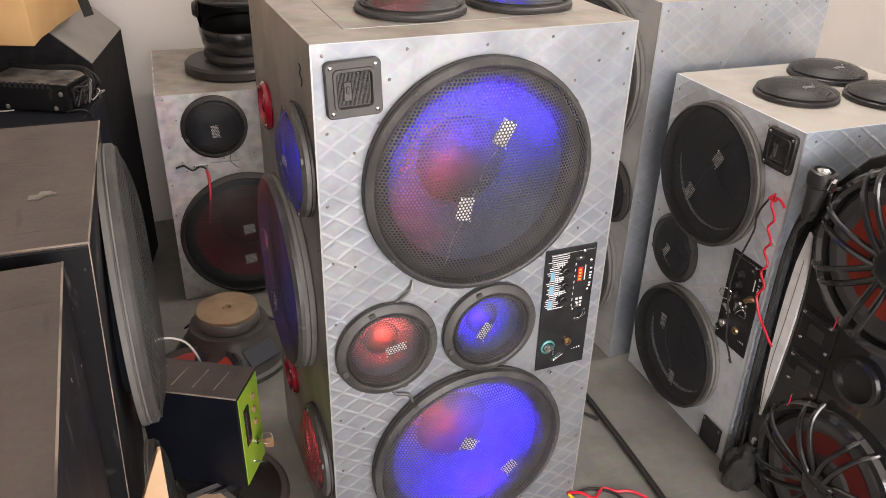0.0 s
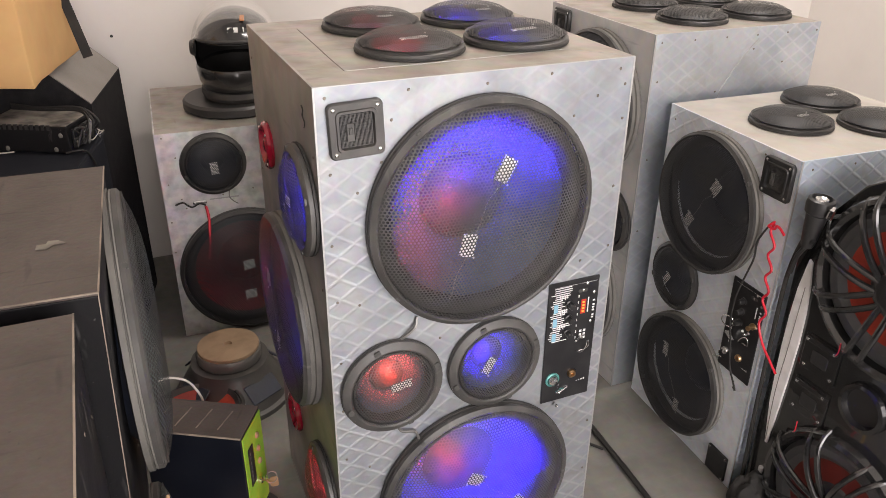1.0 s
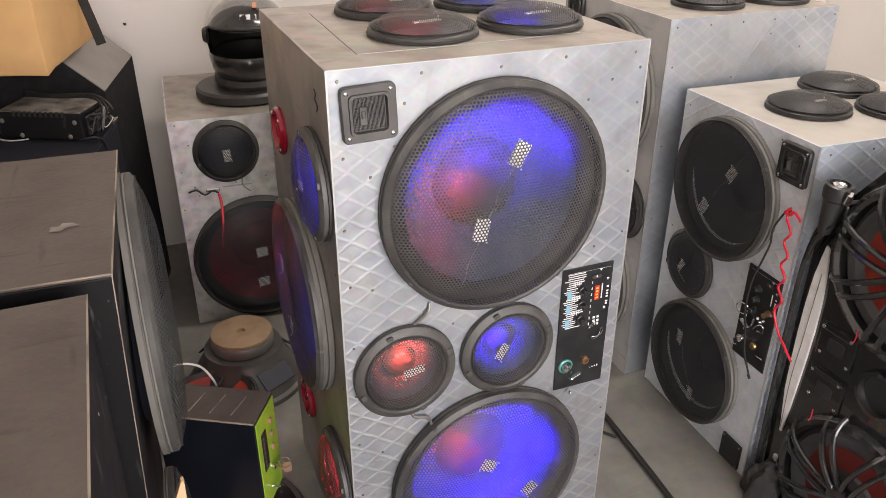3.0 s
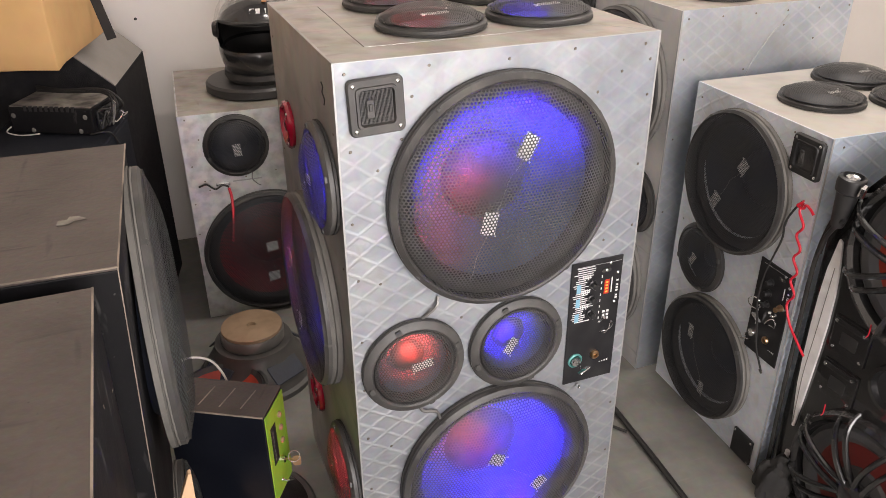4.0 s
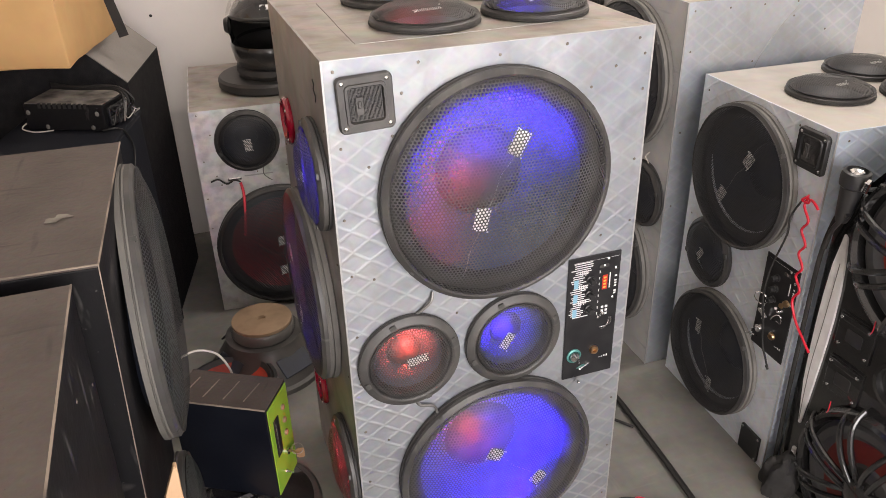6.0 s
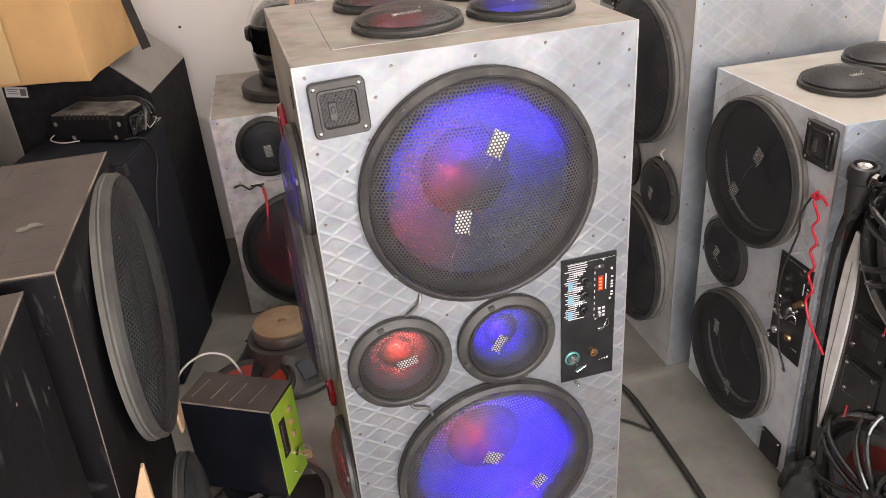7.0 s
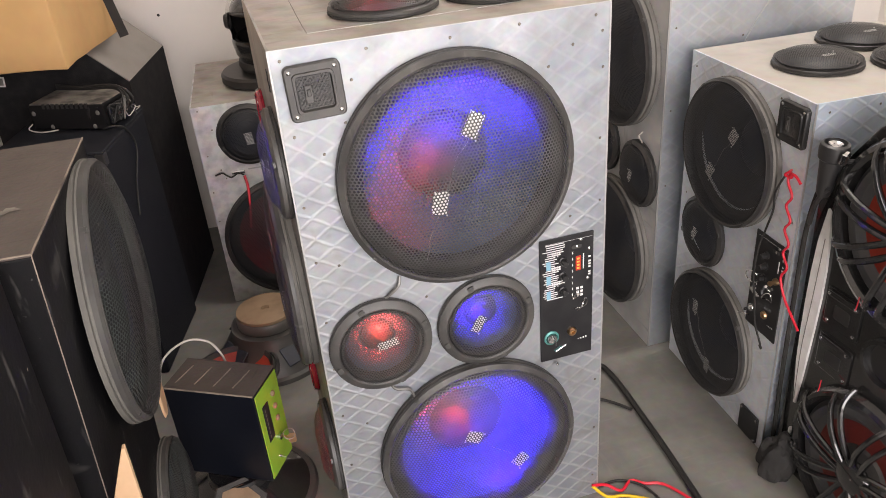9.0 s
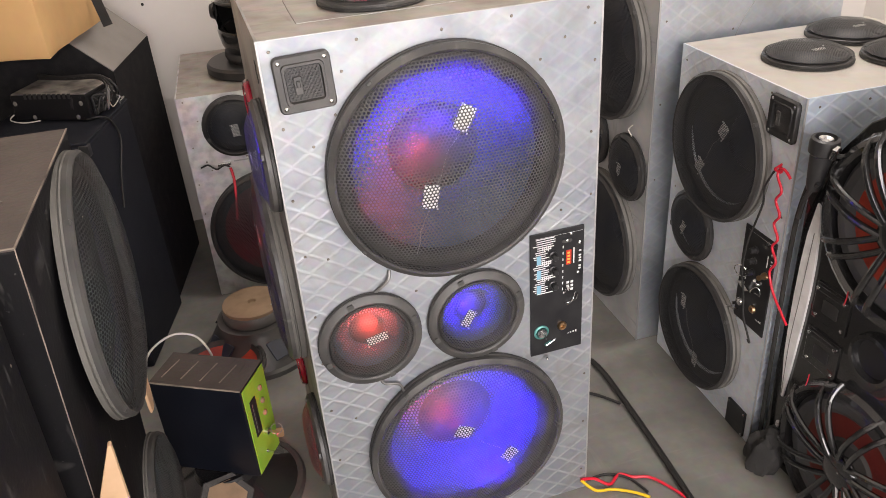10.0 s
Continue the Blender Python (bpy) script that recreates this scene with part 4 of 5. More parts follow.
boxd = thing("subwoofer_box", pose(-0.395, 0.86, 0, 0, 0, -15), "black carpeted subwoofer box carrying a car amplifier", "speaker box")
part("body", box(-0.30, 0, 0, 0.34, 0, 0.692, 0.008, 2), VINYL, boxd)
part("top_panel", box(-0.302, 0.002, -0.002, 0.342, 0.692, 0.70, 0.003, 2), VINYL, boxd, "carpeted top panel")
part("corner_guard", box(-0.02, 0.0035, -0.0035, 0.02, 0.66, 0.6918, 0.002, 1), PLASTIC, boxd)
boxc = thing("subwoofer_box", pose(-0.323, 1.197, 0, 0, 0, -12.4), "tall black subwoofer box with a sloped dusty grey face", "speaker box")
bm = bmesh.new()
rows = []
for y in (0.0, 0.41):
    rows.append([bm.verts.new((x, y, z)) for x, z in ((0, 0.0), (0, 0.775), (-0.12, 0.885), (-0.405, 0.885), (-0.405, 0.0))])
bm.faces.new(rows[0])
bm.faces.new(rows[1][::-1])
for i in range(5):
    j = (i + 1) % 5
    bm.faces.new((rows[0][i], rows[1][i], rows[1][j], rows[0][j]))
part("body", bm, CARPET, boxc)
part("sloped_face", box(0.002, 0.161, 0.002, 0.408, 0.0005, 0.003), CARPET_TOP, boxc, "dusty grey carpet face", at((0, 0, 0.775)) @ pose(0, 0, 0, 0, 42.5, 0) @ Matrix.Diagonal((-1, 1, 1, 1)))

label = part("label_sticker", box(-0.030, 0.030, -0.0016, -0.0004, -0.0145, 0.0145), PRINT, boxc, "white paper label", pose(-0.368, 0, 0.8125, 0, 6, 0))
part("print", join(*[box(-0.024, 0.006 - 0.006 * (k % 2), -0.0022, -0.0014, 0.007 - 0.006 * k, 0.009 - 0.006 * k) for k in range(3)], box(0.010, 0.026, -0.0022, -0.0014, -0.010, 0.010)), GREY_WIRE, label)
carton = thing("cardboard_box", pose(-0.432, 0.975, 0.8862, 0, 0, -14), "brown cardboard carton with taped seams on a black box", "box")
bm = box(-0.40, 0, 0, 0.42, 0, 0.34, 0.004, 2)
bmesh.ops.subdivide_edges(bm, edges=bm.edges[:], cuts=5, use_grid_fill=True)
for v in bm.verts:
    v.co += noise.noise_vector(v.co * 9.0) * 0.005 + noise.noise_vector(v.co * 24.0) * 0.002
    v.co.z = max(v.co.z, 0.0)
part("carton_body", bm, CARD, carton, "", None, True)
part("tape", box(-0.24, -0.17, -0.0065, -0.0055, 0.01, 0.33), TAPE, carton, "clear parcel tape")
strap = tagged(new("strap", finish(join(prism([(-0.014, -0.11), (0.012, -0.11), (0.013, 0.13), (-0.011, 0.13)], 0, 0.004, 0.001), moved(box(-0.024, 0.024, -0.02, 0.03, -0.004, 0.008, 0.003, 1), at((0.0, 0.07, 0)))), "strap", CLOTH)),
               "black webbing strap with a buckle hanging by the wall", "strap")
part("side_strap", tube([(0.014, 0.06, 0.004), (0.026, 0.08, 0.006), (0.022, 0.12, 0.006), (0.030, 0.16, 0.006)], 0.004, 6), CLOTH, strap)
part("clip", lathe([(0, 0.012), (0.012, 0.010), (0.018, 0.0), (0.012, -0.008), (0, -0.010)], 16), RED_PLASTIC, strap, "red plastic clip", at((-0.036, 0.10, 0.004)), True)
strap.matrix_basis = at((-0.332, 1.30, 0.988)) @ FRONT @ pose(0, 0, 0, -25, 0, 14)

# car amplifier on the carpeted box
amp = thing("car_amplifier", pose(-0.583, 1.116, 0.7005, 0, 0, -26.8) @ Matrix.Diagonal((0.94, 0.80, 1.1, 1)), "dusty black finned car amplifier with loose wires", "amplifier")
part("case", box(0, 0.235, 0, 0.17, 0.004, 0.066, 0.004, 2), BLACK_WOOD, amp)
part("top_plate", box(0.003, 0.232, 0.004, 0.166, 0.066, 0.0685, 0.001, 1), DUST, amp, "dusty brown-stained top plate")
for k in range(10):
    part("vent", box(0.045 + 0.015 * k, 0.053 + 0.015 * k, -0.0008, 0.006, 0.057, 0.0692), BLACK_WIRE, amp)
knurl = finish(lathe([(0, 0.004), (0.004, 0.0035), (0.0058, 0.002), (0.006, 0)], 12), "bolt", GASKET_PALE, True)
for x, z in ((0.012, 0.046), (0.06, 0.012), (0.195, 0.012), (0.215, 0.046)):
    part("bolt", knurl, None, amp, "", at((x, 0, z)) @ FRONT)
tangle = random.Random(11)
for k in range(9):
    y = 0.02 + 0.014 * k
    pts = [(0.244, y, 0.02 + 0.03 * tangle.random())] + [(0.250 + 0.03 * tangle.random(), y + tangle.uniform(-0.03, 0.03), 0.012 + 0.055 * tangle.random()) for _ in range(4)]
    part("lead", tube(pts, tangle.choice((0.0014, 0.002, 0.0028)), 6), tangle.choice((BLACK_WIRE, BLACK_WIRE, GREY_WIRE, WHITE_WIRE)), amp)
terms = part("terminal_block", box(0.235, 0.243, 0.02, 0.15, 0.012, 0.056, 0.002, 1), PANEL, amp, "terminal strip with screws")
for k in range(6):
    part("bolt", BOLT, None, terms, "", at((0.243, 0.03 + 0.021 * k, 0.025 + 0.012 * (k % 2))) @ RIGHT)
for k in range(3):
    part("lead", tube([(0.245, 0.04 + 0.03 * k, 0.03), (0.275 + 0.006 * k, 0.05 + 0.02 * k, 0.06), (0.24, 0.09, 0.085 + 0.004 * k), (0.12, 0.12 - 0.01 * k, 0.078 + 0.005 * k), (0.02, 0.14, 0.076 + 0.005 * k)], 0.0035, 6), BLACK_WIRE, amp)
part("lead", tube([(0.0, -0.005, 0.02), (-0.012, -0.012, 0.008), (0.03, -0.02, 0.003), (0.08, -0.01, 0.006)], 0.0018, 6), WHITE_WIRE, amp)
wire("cable", [(-0.395, 0.99, 0.716), (-0.362, 0.985, 0.720), (-0.345, 1.035, 0.690), (-0.335, 1.055, 0.632), (-0.350, 0.985, 0.56), (-0.362, 0.945, 0.475)], 0.0026, BLACK_WIRE, "thin dark cable hanging down the box side", "cable")

# ---- on the small cabinet: speaker ring and helmet ----
disc = tagged(new("loose_speaker", finish(lathe([(0, 0.0), (0.150, 0.0), (0.157, 0.006), (0.157, 0.026), (0.150, 0.034), (0.12, 0.036), (0, 0.030)], 56), "loose_speaker", RIM_BLACK, True)), "round black speaker ring lying on the cabinet top", "speaker")
disc.location = (0.085, 1.40, LH + 0.001)
helm = thing("motorcycle_helmet", pose(0.112, 1.42, LH + 0.037, 0, 0, 166) @ Matrix.Diagonal((1.08, 1.08, 1.0, 1)), "black full-face motorcycle helmet with clear visor", "helmet")


def shell(scale, cut, thick=0.0):
    bm = bmesh.new()
    bmesh.ops.create_uvsphere(bm, u_segments=40, v_segments=28, radius=1)
    for v in bm.verts:
        x, y, z = v.co
        v.co = Vector((x * 0.118 * scale, y * 0.150 * scale - (0.02 if z < 0 and y < 0 else 0) * abs(z), z * 0.128 * scale))
    bmesh.ops.delete(bm, geom=[v for v in bm.verts if v.co.z < -0.098], context="VERTS")
    if cut:
        bmesh.ops.delete(bm, geom=[f for f in bm.faces if cut(f.calc_center_median())], context="FACES")
    return bm


port = lambda c: c.y > 0.012 and -0.036 < c.z < 0.046
part("shell", moved(shell(1.0, port), at((0, 0, 0.135))), HELMET, helm, "glossy black shell", None, True)
part("liner", moved(shell(0.93, lambda c: c.y > 0.004), at((0, 0.0, 0.135))), BLACK_WIRE, helm, "dark padded lining", None, True)
part("chin_bar", moved(lathe([(0.090, -0.036), (0.100, -0.034), (0.108, -0.016), (0.1125, 0.006), (0.114, 0.022), (0.111, 0.030), (0.096, 0.026)], 48), at((0, 0.008, 0.070)) @ Matrix.Diagonal((1.02, 1.30, 1.1, 1))), HELMET, helm, "", None, True)
part("neck_roll", moved(lathe([(0.080, -0.012), (0.094, -0.012), (0.100, 0.0), (0.098, 0.014), (0.080, 0.018)], 40), at((0, 0.004, 0.014)) @ Matrix.Diagonal((1.10, 1.38, 1.15, 1))), GASKET, helm, "", None, True)
visor = shell(1.07, lambda c: not (c.y > 0.0 and -0.045 < c.z < 0.06))
part("visor", moved(visor, at((0, -0.005, 0.135)) @ pose(0, 0, 0, 62, 0, 0)), VISOR, helm, "raised clear visor", None, True)
part("port_rim", moved(tube([(0.106 * math.sin(radians(k * 13)), 0.140 * math.cos(radians(k * 13)) + 0.002, 0.052 - 0.0016 * abs(k) ** 1.6 * 0.4) for k in range(-6, 7)], 0.005, 7), at((0, 0, 0.135))), GASKET, helm, "", None, True)
part("hinge", moved(lathe([(0, 0.014), (0.02, 0.012), (0.027, 0.0)], 20), at((0.112, 0.03, 0.15)) @ RIGHT), PLASTIC, helm, "", None, True)
part("hinge", moved(lathe([(0, 0.014), (0.02, 0.012), (0.027, 0.0)], 20), at((-0.112, 0.03, 0.15)) @ LEFT), PLASTIC, helm, "", None, True)
part("print", join(*[moved(box(-0.006, 0.006, -0.008, 0.008, 0, 0.0012), at((-0.045 + 0.016 * k, 0.117 - 0.006 * abs(k - 2.5), 0.216 - 0.001 * abs(k - 2.5))) @ pose(0, 0, 0, -48, 0, 0)) for k in range(6)]), PRINT, helm, "pale printed bar")
part("print", moved(box(-0.006, 0.006, -0.012, 0.012, 0, 0.0014, 0.0005, 1), at((-0.030, 0.080, 0.243)) @ pose(0, 0, 0, -32, 0, 0)), ORANGE_PRINT, helm, "orange printed mark")

# ---- loose drivers on the floor ----
def loose_driver(m, r, label, mag=0.075, up=False):
    d = thing("loose_speaker", m, label, "speaker", "loose speakers")
    if not up:
        part("basket", lathe([(r, 0.0), (r, 0.012), (r * 0.93, 0.016), (r * 0.9, 0.03), (mag + 0.02, 0.085), (mag + 0.018, 0.10), (0, 0.10)], 48), BASKET, d, "grey steel basket", None, True)
        for k in range(4):
            part("window", moved(box(-0.042, 0.042, -0.003, 0.0015, -0.024, 0.024, 0.002, 1), pose(0, 0, 0, 0, 0, 20 + 90 * k) @ at((0, -(r * 0.9 + mag + 0.02) / 2 - 0.002, 0.058)) @ pose(0, 0, 0, -47, 0, 0)), CONE_DARK, d)
        part("magnet", moved(lathe([(mag, 0.0), (mag + 0.002, 0.003), (mag + 0.002, 0.024), (mag, 0.027), (0, 0.027)], 48), at((0, 0, 0.101))), MAGNET, d, "round magnet", None, True)
        part("back_plate", moved(lathe([(mag - 0.001, 0.0), (mag - 0.001, 0.007), (mag - 0.004, 0.009), (0.010, 0.009), (0.008, 0.002), (0, 0.002)], 48), at((0, 0, 0.129))), TAN, d, "tan dusty back plate with centre hole", None, True)
    else:
        part("frame", lathe([(0.06, 0.0), (0.07, 0.02), (r * 0.8, 0.055), (r, 0.06), (r, 0.07), (r * 0.93, 0.072), (r * 0.92, 0.062)], 48), PLASTIC, d, "", None, True)
        part("surround", lathe([(r * 0.925, 0.066), (r * 0.87, 0.078), (r * 0.8, 0.066)], 48), GASKET, d, "", None, True)
        part("cone", lathe([(r * 0.81, 0.066), (r * 0.5, 0.035), (0.03, 0.02), (0, 0.03)], 48), CONE_ORANGE, d, "orange paper cone", None, True)
    return d


loose_driver(pose(-0.088, 0.835, 0.0, 0, 0, 10) @ Matrix.Scale(1.2, 4), 0.138, "upturned loose woofer with tan magnet plate on the floor", 0.071)
loose_driver(pose(-0.205, 0.668, 0.018, 0, 0, 0), 0.125, "loose black speaker with orange cone lying on the floor", up=True)

# small green-fronted amplifier box and the driver under it
under = thing("loose_speaker", pose(-0.215, 0.29, 0.0, 0, 0, 0), "loose black speaker with hexagonal magnet badge under a small box", "speaker")
part("frame", lathe([(0.165, 0.0), (0.165, 0.012), (0.15, 0.018), (0.13, 0.035), (0.075, 0.075), (0.07, 0.094), (0, 0.094)], 48), GLOSS, under, "glossy black basket", None, True)
hexagon = lambda r: [(r * math.cos(radians(60 * k)), r * math.sin(radians(60 * k))) for k in range(6)]
part("rim", lathe([(0.168, 0.0), (0.170, 0.008), (0.164, 0.016), (0.152, 0.018), (0.146, 0.012)], 56), RIM, under, "dusty grey rim", None, True)
part("spider", moved(prism(hexagon(0.066), -0.004, 0.004, 0.003), pose(-0.012, -0.098, 0.066, 34, 0, 12)), GLOSS, under, "glossy hexagonal bracket")
part("badge", moved(prism(hexagon(0.048), 0.0042, 0.0065, 0.001), pose(-0.012, -0.098, 0.066, 34, 0, 12)), TAN, under, "tan hexagon badge")
green = thing("amplifier_box", pose(-0.143, 0.206, 0.0945, 0, 0, -30.5) @ Matrix.Diagonal((0.97, 0.93, 0.985, 1)), "small black amplifier box with green front panel and key", "amplifier")
part("case", box(-0.222, -0.003, 0, 0.115, 0, 0.245, 0.002, 2), NAVY, green)
part("lid", box(-0.2225, -0.0025, -0.0005, 0.1155, 0.245, 0.2475, 0.0008, 1), DUSTY_TOP, green, "dusty brown top")
for k in range(4):
    part("slot", moved(box(-0.0012, 0.0012, -0.034, 0.034, 0, 0.0012), pose(-0.197 + 0.047 * k, 0.055, 0.2475, 0, 0, -8)), BARE_EDGE, green, "pale cut slot")
part("worn_edge", box(-0.222, -0.003, -0.0014, 0.001, 0.245, 0.2484), BARE_EDGE, green)
face = part("front_panel", box(-0.003, 0.0, 0.003, 0.112, 0.004, 0.241, 0.001, 1), GREEN, green, "bright green control panel")
part("display", box(0.0, 0.002, 0.020, 0.048, 0.10, 0.20, 0.001, 1), PANEL, face, "black media player strip")
part("print", join(*[box(0.0, 0.0026, 0.026, 0.030, 0.11 + 0.012 * k, 0.117 + 0.012 * k) for k in range(7)]), GREY_WIRE, face)
for k in range(3):
    part("knob", moved(lathe([(0.007, 0), (0.007, 0.004), (0.004, 0.006), (0, 0.006)], 14), at((0.0, 0.075, 0.20 - 0.035 * k)) @ RIGHT), TAN, face, "small tan knob", None, True)
part("key_switch", moved(lathe([(0.008, 0), (0.008, 0.008), (0, 0.009)], 16), at((0, 0.062, 0.085)) @ RIGHT), CHROME, face, "", None, True)
part("key", join(box(0.006, 0.028, 0.061, 0.063, 0.083, 0.09), moved(prism(rounded(0.018, 0.024, 0.005, 3), -0.001, 0.001), pose(0.035, 0.062, 0.085, 80, 0, 20))), BRASS, face, "brass key")
part("key_ring", moved(tube([(0.013 * math.cos(2 * math.pi * i / 12), 0.013 * math.sin(2 * math.pi * i / 12), 0) for i in range(13)], 0.001, 6), pose(0.03, 0.06, 0.098, 70, 10, 30)), SCREW, face, "", None, True)
part("toggle", moved(lathe([(0.004, 0), (0.002, 0.005), (0.0025, 0.018), (0, 0.019)], 10), at((0, 0.05, 0.035)) @ RIGHT), CHROME, face, "", None, True)
wire("cable", [(-0.34, 0.345, 0.29), (-0.33, 0.40, 0.345), (-0.275, 0.43, 0.368), (-0.225, 0.425, 0.358), (-0.20, 0.40, 0.33), (-0.193, 0.385, 0.295)], 0.0026, WHITE_WIRE, "white cable looping over the small amplifier box", "cable")

# plywood offcut between the boxes
ply = tagged(new("plywood_offcut", finish(prism([(-0.43, 0.0), (-0.31, 0.0), (-0.284, 0.45), (-0.279, 0.706), (-0.283, 0.706), (-0.43, 0.32)], -0.005, 0.005, 0.001), "plywood_offcut", PLY)), "raw plywood wedge offcut standing between black boxes", "offcut")
ply.matrix_basis = at((0, -0.312, 0)) @ FRONT

# ---- black woofer enclosure with spoked grilles ----
enc = thing("subwoofer_enclosure", pose(0.984, -0.045, 0.0), "black subwoofer enclosure with spoked grilles and orange cones", "speaker")
OUTLINE = [(0.0, 0.0), (0.62, 0.0), (0.62, 0.93), (0.23, 0.93), (0.11, 0.85), (0.0, 0.70)]
part("body", prism(OUTLINE, -0.29, -0.011, 0.006), CARPET, enc, "", LEFT)
part("baffle", prism(OUTLINE, -0.0105, 0.0, 0.003), GLOSS, enc, "glossy black baffle", LEFT)
STRIP = [(0.034, 0.19), (0.029, 0.241), (0.022, 0.299), (0.019, 0.374), (0.018, 0.448), (0.019, 0.519), (0.023, 0.589), (0.034, 0.663),
         (0.043, 0.657), (0.051, 0.60), (0.056, 0.542), (0.057, 0.472), (0.054, 0.396), (0.049, 0.315), (0.045, 0.254), (0.040, 0.19)]
part("piping", prism(STRIP[::-1], 0.0005, 0.006, 0.0015), WHITE_TRIM, enc, "torn white edge strip", LEFT)
part("piping_seam", tube([(-0.0065, -0.036, 0.20), (-0.0065, -0.031, 0.33), (-0.0065, -0.036, 0.45), (-0.0065, -0.041, 0.60)], 0.0009, 5), GREY_WIRE, enc)
part("piping", tube([(-0.004, -0.038, 0.05), (-0.004, -0.042, 0.12)], 0.006, 8), WHITE_TRIM, enc, "white edge strip", None, True)


def spoked(parent, m, r, cone):
    """A woofer behind a gloss plastic guard of swept double spokes."""
    w = part("woofer", lathe([(r, 0.0), (r + 0.003, 0.010), (r - 0.003, 0.022), (r - 0.012, 0.026), (r - 0.020, 0.020), (r - 0.024, 0.004)], 64), GLOSS, parent, "woofer with swept spoke guard", m, True)
    part("surround", lathe([(r - 0.022, 0.003), (r - 0.034, 0.013), (r - 0.050, 0.013), (r - 0.064, 0.003)], 56), RUBBER, w, "grey rubber surround", None, True)
    part("cone", lathe([(r - 0.063, 0.003), (r * 0.42, 0.0015), (0, 0.0015)], 48), cone, w, "orange cone", None, True)
    part("dust_cap", lathe([(r * 0.36, 0.002), (r * 0.33, 0.008), (r * 0.2, 0.013), (0, 0.015)], 40), GASKET, w, "", None, True)
    part("hub", lathe([(0, 0.036), (0.014, 0.036), (0.030, 0.034), (0.040, 0.030), (0.043, 0.022), (0.038, 0.014)], 12), GLOSS, w, "", None, True)

    def blade(s):
        bm = tube([(0.030, s * 0.011, 0.028), (r * 0.40, s * 0.013, 0.036), (r * 0.62, s * 0.014, 0.039), (r * 0.82, s * 0.015, 0.035), (r - 0.012, s * 0.017, 0.022), (r - 0.002, s * 0.019, 0.008)], 0.0066, 9)
        for v in bm.verts:
            v.co.y -= 0.034 * (v.co.x / r) ** 2
        return finish(bm, "spoke", GLOSS, True)

    for k in range(8):
        for s in (-1, 1):
            part("spoke", kept(("spoke", r, s), lambda: blade(s)), None, w, "", pose(0, 0, 0, 0, 0, 45 * k - 4))
    part("bolt", BOLT, None, w, "", at((0.008, 0.008, 0.034)))
    return w


spoked(enc, LEFT @ at((0.236, 0.690, 0)), 0.178, CONE_ORANGE)
spoked(enc, LEFT @ at((0.236, 0.160, 0)) @ pose(0, 0, 0, 0, 0, -8), 0.178, CONE_RUST)
for z in (0.33, 0.437):
    cup = part("terminal_plate", prism([(0.07, z - 0.009), (0.158, z - 0.009), (0.158, z + 0.073), (0.07, z + 0.073)], 0.0005, 0.004, 0.001), GLOSS, enc, "black screwed terminal plate", LEFT)
    part("bar", prism([(x + 0.114, y + z + 0.064) for x, y in rounded(0.080, 0.012, 0.005, 4)], 0.0035, 0.010, 0.002), GLOSS, cup, "raised glossy bar")
    part("recess", prism([(x + 0.114, y + z + 0.028) for x, y in rounded(0.040, 0.030, 0.004, 3)], 0.0035, 0.0055, 0.0005), PLASTIC, cup)
    for x, y, h in ((0.08, 0.064, 0.010), (0.148, 0.064, 0.010), (0.08, 0.0, 0.004), (0.148, 0.0, 0.004)):
        part("bolt", BOLT, None, cup, "", at((x, y + z, h)))
part("port", moved(lathe([(0.046, 0.0), (0.052, 0.006), (0.050, 0.014), (0.042, 0.015), (0.038, 0.002)], 40), LEFT @ at((0.233, 0.430, 0))), GLOSS, enc, "glossy round port", None, True)
# flat black disc in the port; the shade of its inside is put into the colour
part("port_disc", moved(lathe([(0.040, 0.002), (0.0, 0.002)], 32), LEFT @ at((0.233, 0.430, 0))), BLACK_WIRE, enc)
for y, z in ((0.118, 0.318), (0.165, 0.545)):
    part("tie", tube([(-0.026, -y, z), (-0.034, -y - 0.006, z - 0.015), (-0.028, -y + 0.002, z - 0.03)], 0.0012, 5), RED_WIRE, enc, "red wire tie")

# capped black stand leaning beside the enclosure, wrapped in cloth
stand = thing("folded_stand", pose(0.955, -0.09, 0.0), "folded black stand with chrome cap and padded sleeve beside a cabinet", "stand")
part("strap", tube([(0.014, 0.040, 0.06), (0.016, 0.048, 0.25), (0.016, 0.050, 0.45), (0.014, 0.047, 0.60), (0.006, 0.026, 0.69), (0.0, 0.008, 0.715)], 0.005, 8), CLOTH, stand, "black padded strap", None, True)
part("strap", tube([(0.012, 0.040, 0.62), (0.004, 0.026, 0.665), (-0.004, 0.004, 0.70), (-0.006, -0.012, 0.72)], 0.005, 8), PLASTIC, stand, "black strap", None, True)
part("tube", moved(lathe([(0.014, 0.0), (0.018, 0.012), (0.023, 0.055), (0.0265, 0.088), (0.032, 0.093), (0.034, 0.112), (0.032, 0.126), (0.025, 0.129), (0.023, 0.118), (0, 0.116)], 28), pose(0.0, 0.006, 0.698, 5, 0, 0) @ Matrix.Diagonal((0.78, 0.78, 0.84, 1))), PLASTIC, stand, "black plastic tube", None, True)
part("cap", moved(lathe([(0.022, 0.117), (0.017, 0.126), (0.008, 0.122), (0, 0.129)], 9), pose(0.0, 0.006, 0.698, 5, 0, 0) @ Matrix.Diagonal((0.78, 0.78, 0.84, 1))), CHROME, stand, "crumpled chrome cap")
part("buckle", moved(box(-0.010, 0.010, -0.006, 0.006, -0.012, 0.012, 0.003, 1), pose(-0.004, -0.034, 0.786, 10, 0, 30)), CHROME, stand, "small chrome buckle")
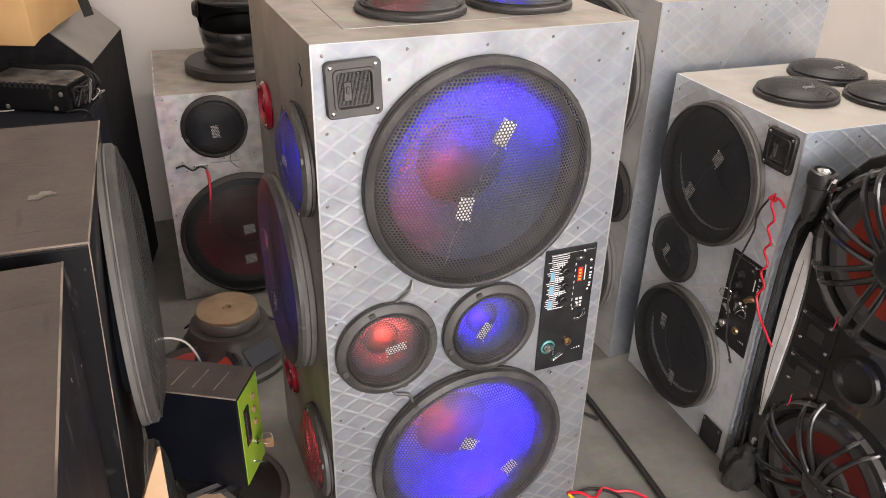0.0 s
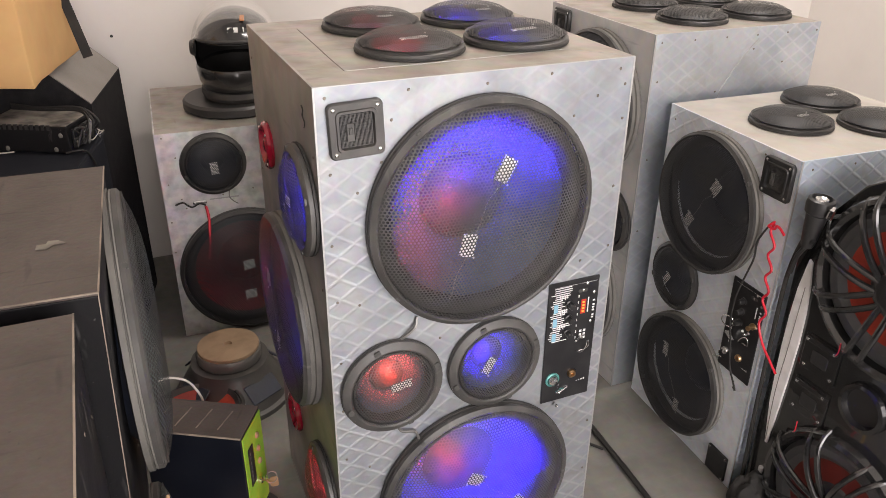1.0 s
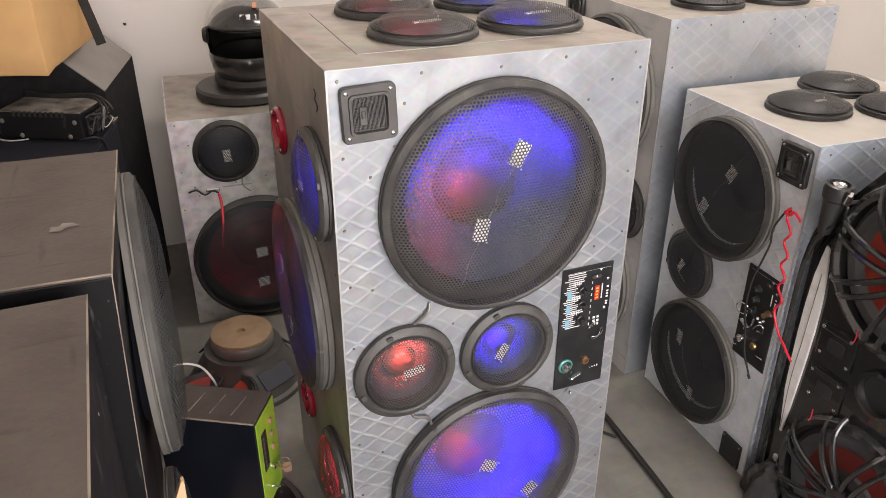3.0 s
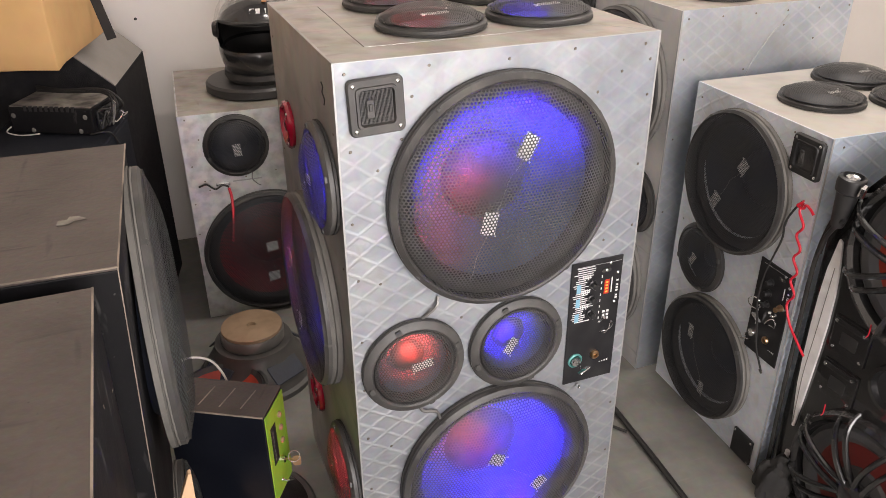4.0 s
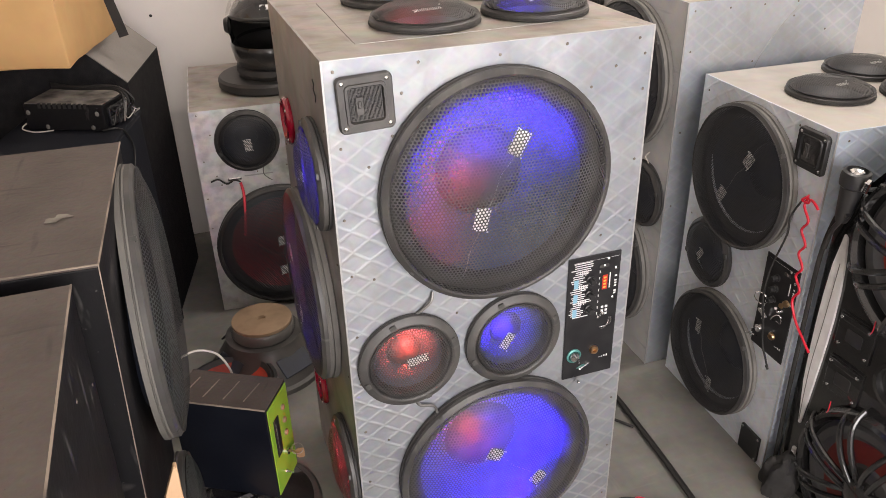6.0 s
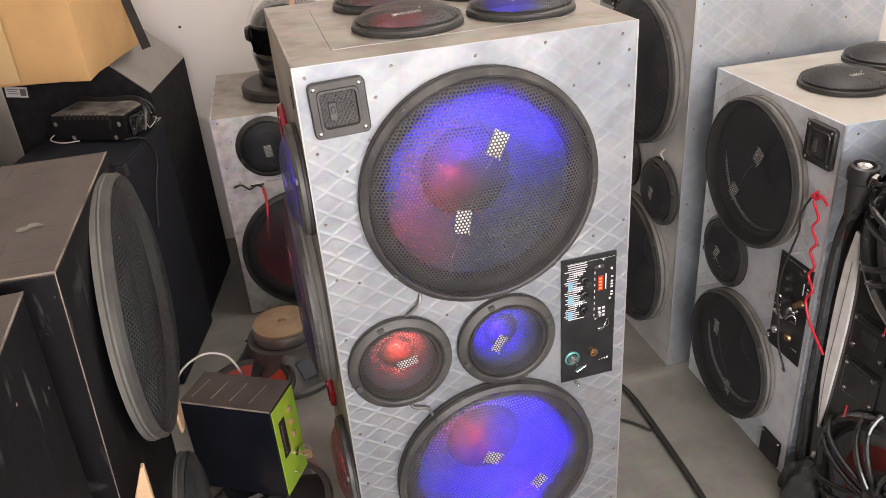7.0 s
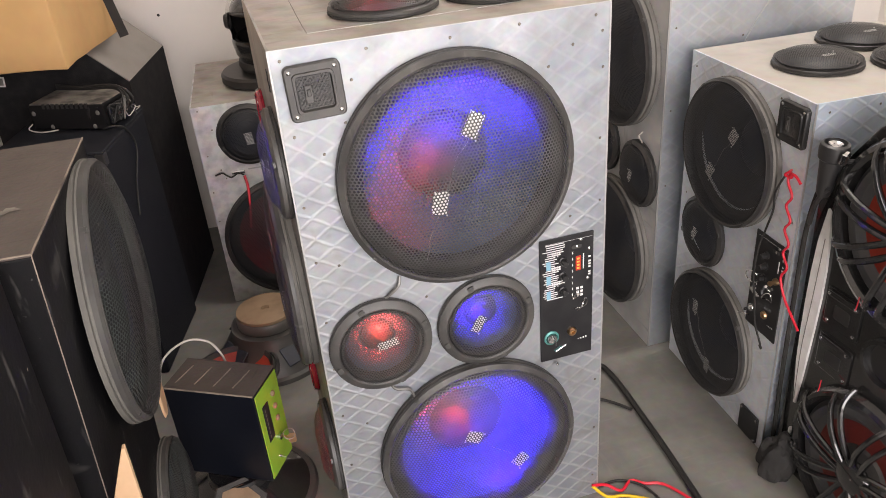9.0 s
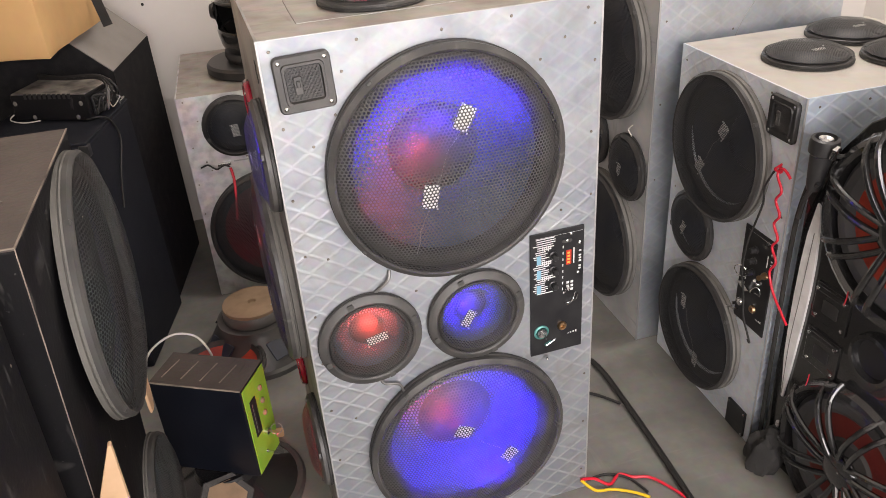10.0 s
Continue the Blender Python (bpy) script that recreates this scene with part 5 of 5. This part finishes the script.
part("rod", tube([(0.0, -0.026, 0.775), (0.02, -0.06, 0.79), (0.035, -0.12, 0.818), (0.04, -0.17, 0.838)], 0.004, 7), PLASTIC, stand, "thin black rod", None, True)
bundle = bmesh.new()
bmesh.ops.create_icosphere(bundle, subdivisions=4, radius=1)
for v in bundle.verts:
    k = 1 + 0.28 * noise.noise(v.co * 1.7) + 0.12 * noise.noise(v.co * 5)
    v.co = Vector((v.co.x * 0.045 * k, v.co.y * 0.05 * k, max(v.co.z * 0.09 * k, -0.055)))
cloth = tagged(new("cloth", finish(bundle, "cloth", CLOTH, True)), "crumpled black cloth bundle on the cement floor", "cloth")
cloth.matrix_basis = pose(0.948, -0.095, 0.044, 0, 8, 20) @ Matrix.Scale(0.78, 4)

# ---- wires ----
wavy = [(0.955, 0.005, 0.709)] + [(0.9505 - 0.001 * (k % 2), -0.002 - 0.0028 * k + 0.0078 * (-1) ** k, 0.690 - 0.0255 * k) for k in range(9)]
wire("wire", wavy + [(0.950, -0.020, 0.468), (0.949, -0.038, 0.440), (0.947, -0.067, 0.416), (0.946, -0.092, 0.396)], 0.0027, RED_WIRE, "wavy red wire hanging on the metal cabinet")
wire("wire", [(0.957, 0.008, 0.712), (0.946, 0.000, 0.714), (0.945, 0.010, 0.704), (0.948, -0.004, 0.702), (0.946, -0.010, 0.712), (0.948, -0.020, 0.708), (0.950, -0.030, 0.698)], 0.0026, RED_WIRE, "knotted red wire end on the metal cabinet")
wire("wire", [(0.957, 0.010, 0.710), (0.950, 0.014, 0.700), (0.949, 0.034, 0.655), (0.950, 0.034, 0.617), (0.949, 0.046, 0.567), (0.945, 0.056, 0.517), (0.943, 0.058, 0.449), (0.944, 0.046, 0.397), (0.946, 0.036, 0.337), (0.950, 0.021, 0.301), (0.951, 0.010, 0.280), (0.950, 0.017, 0.287)], 0.0023, BLACK_WIRE, "thin black wire hanging over the control panel")
wire("cable", [(0.60, 0.55, 0.012), (0.70, 0.47, 0.009), (0.768, 0.385, 0.012), (0.765, 0.17, 0.012), (0.745, -0.08, 0.012), (0.72, -0.3, 0.012), (0.66, -0.5, 0.012)], 0.0075, BLACK_WIRE, "thick black power cable on the cement floor", "cable")
wire("cable", [(0.56, 0.30, 0.006), (0.64, 0.31, 0.006), (0.71, 0.27, 0.006), (0.755, 0.21, 0.008)], 0.004, BLACK_WIRE, "thin black cable on the cement floor", "cable")
wire("wire", [(0.535, -0.006, 0.03), (0.56, -0.03, 0.012), (0.60, -0.035, 0.005), (0.64, -0.06, 0.005), (0.665, -0.085, 0.005)], 0.0035, YELLOW_WIRE, "yellow wire end on the floor by the tower")
wire("wire", [(0.535, -0.006, 0.032), (0.57, -0.005, 0.02), (0.60, -0.02, 0.006), (0.635, 0.0, 0.005), (0.66, -0.02, 0.006), (0.70, -0.04, 0.006), (0.74, -0.12, 0.006), (0.77, -0.2, 0.006)], 0.0035, RED_WIRE, "red wire on the floor by the tower")
wire("wire", [(0.56, 0.01, 0.006), (0.61, 0.01, 0.005), (0.65, -0.02, 0.005), (0.668, -0.07, 0.005)], 0.003, BLACK_WIRE, "black wire on the floor by the tower")
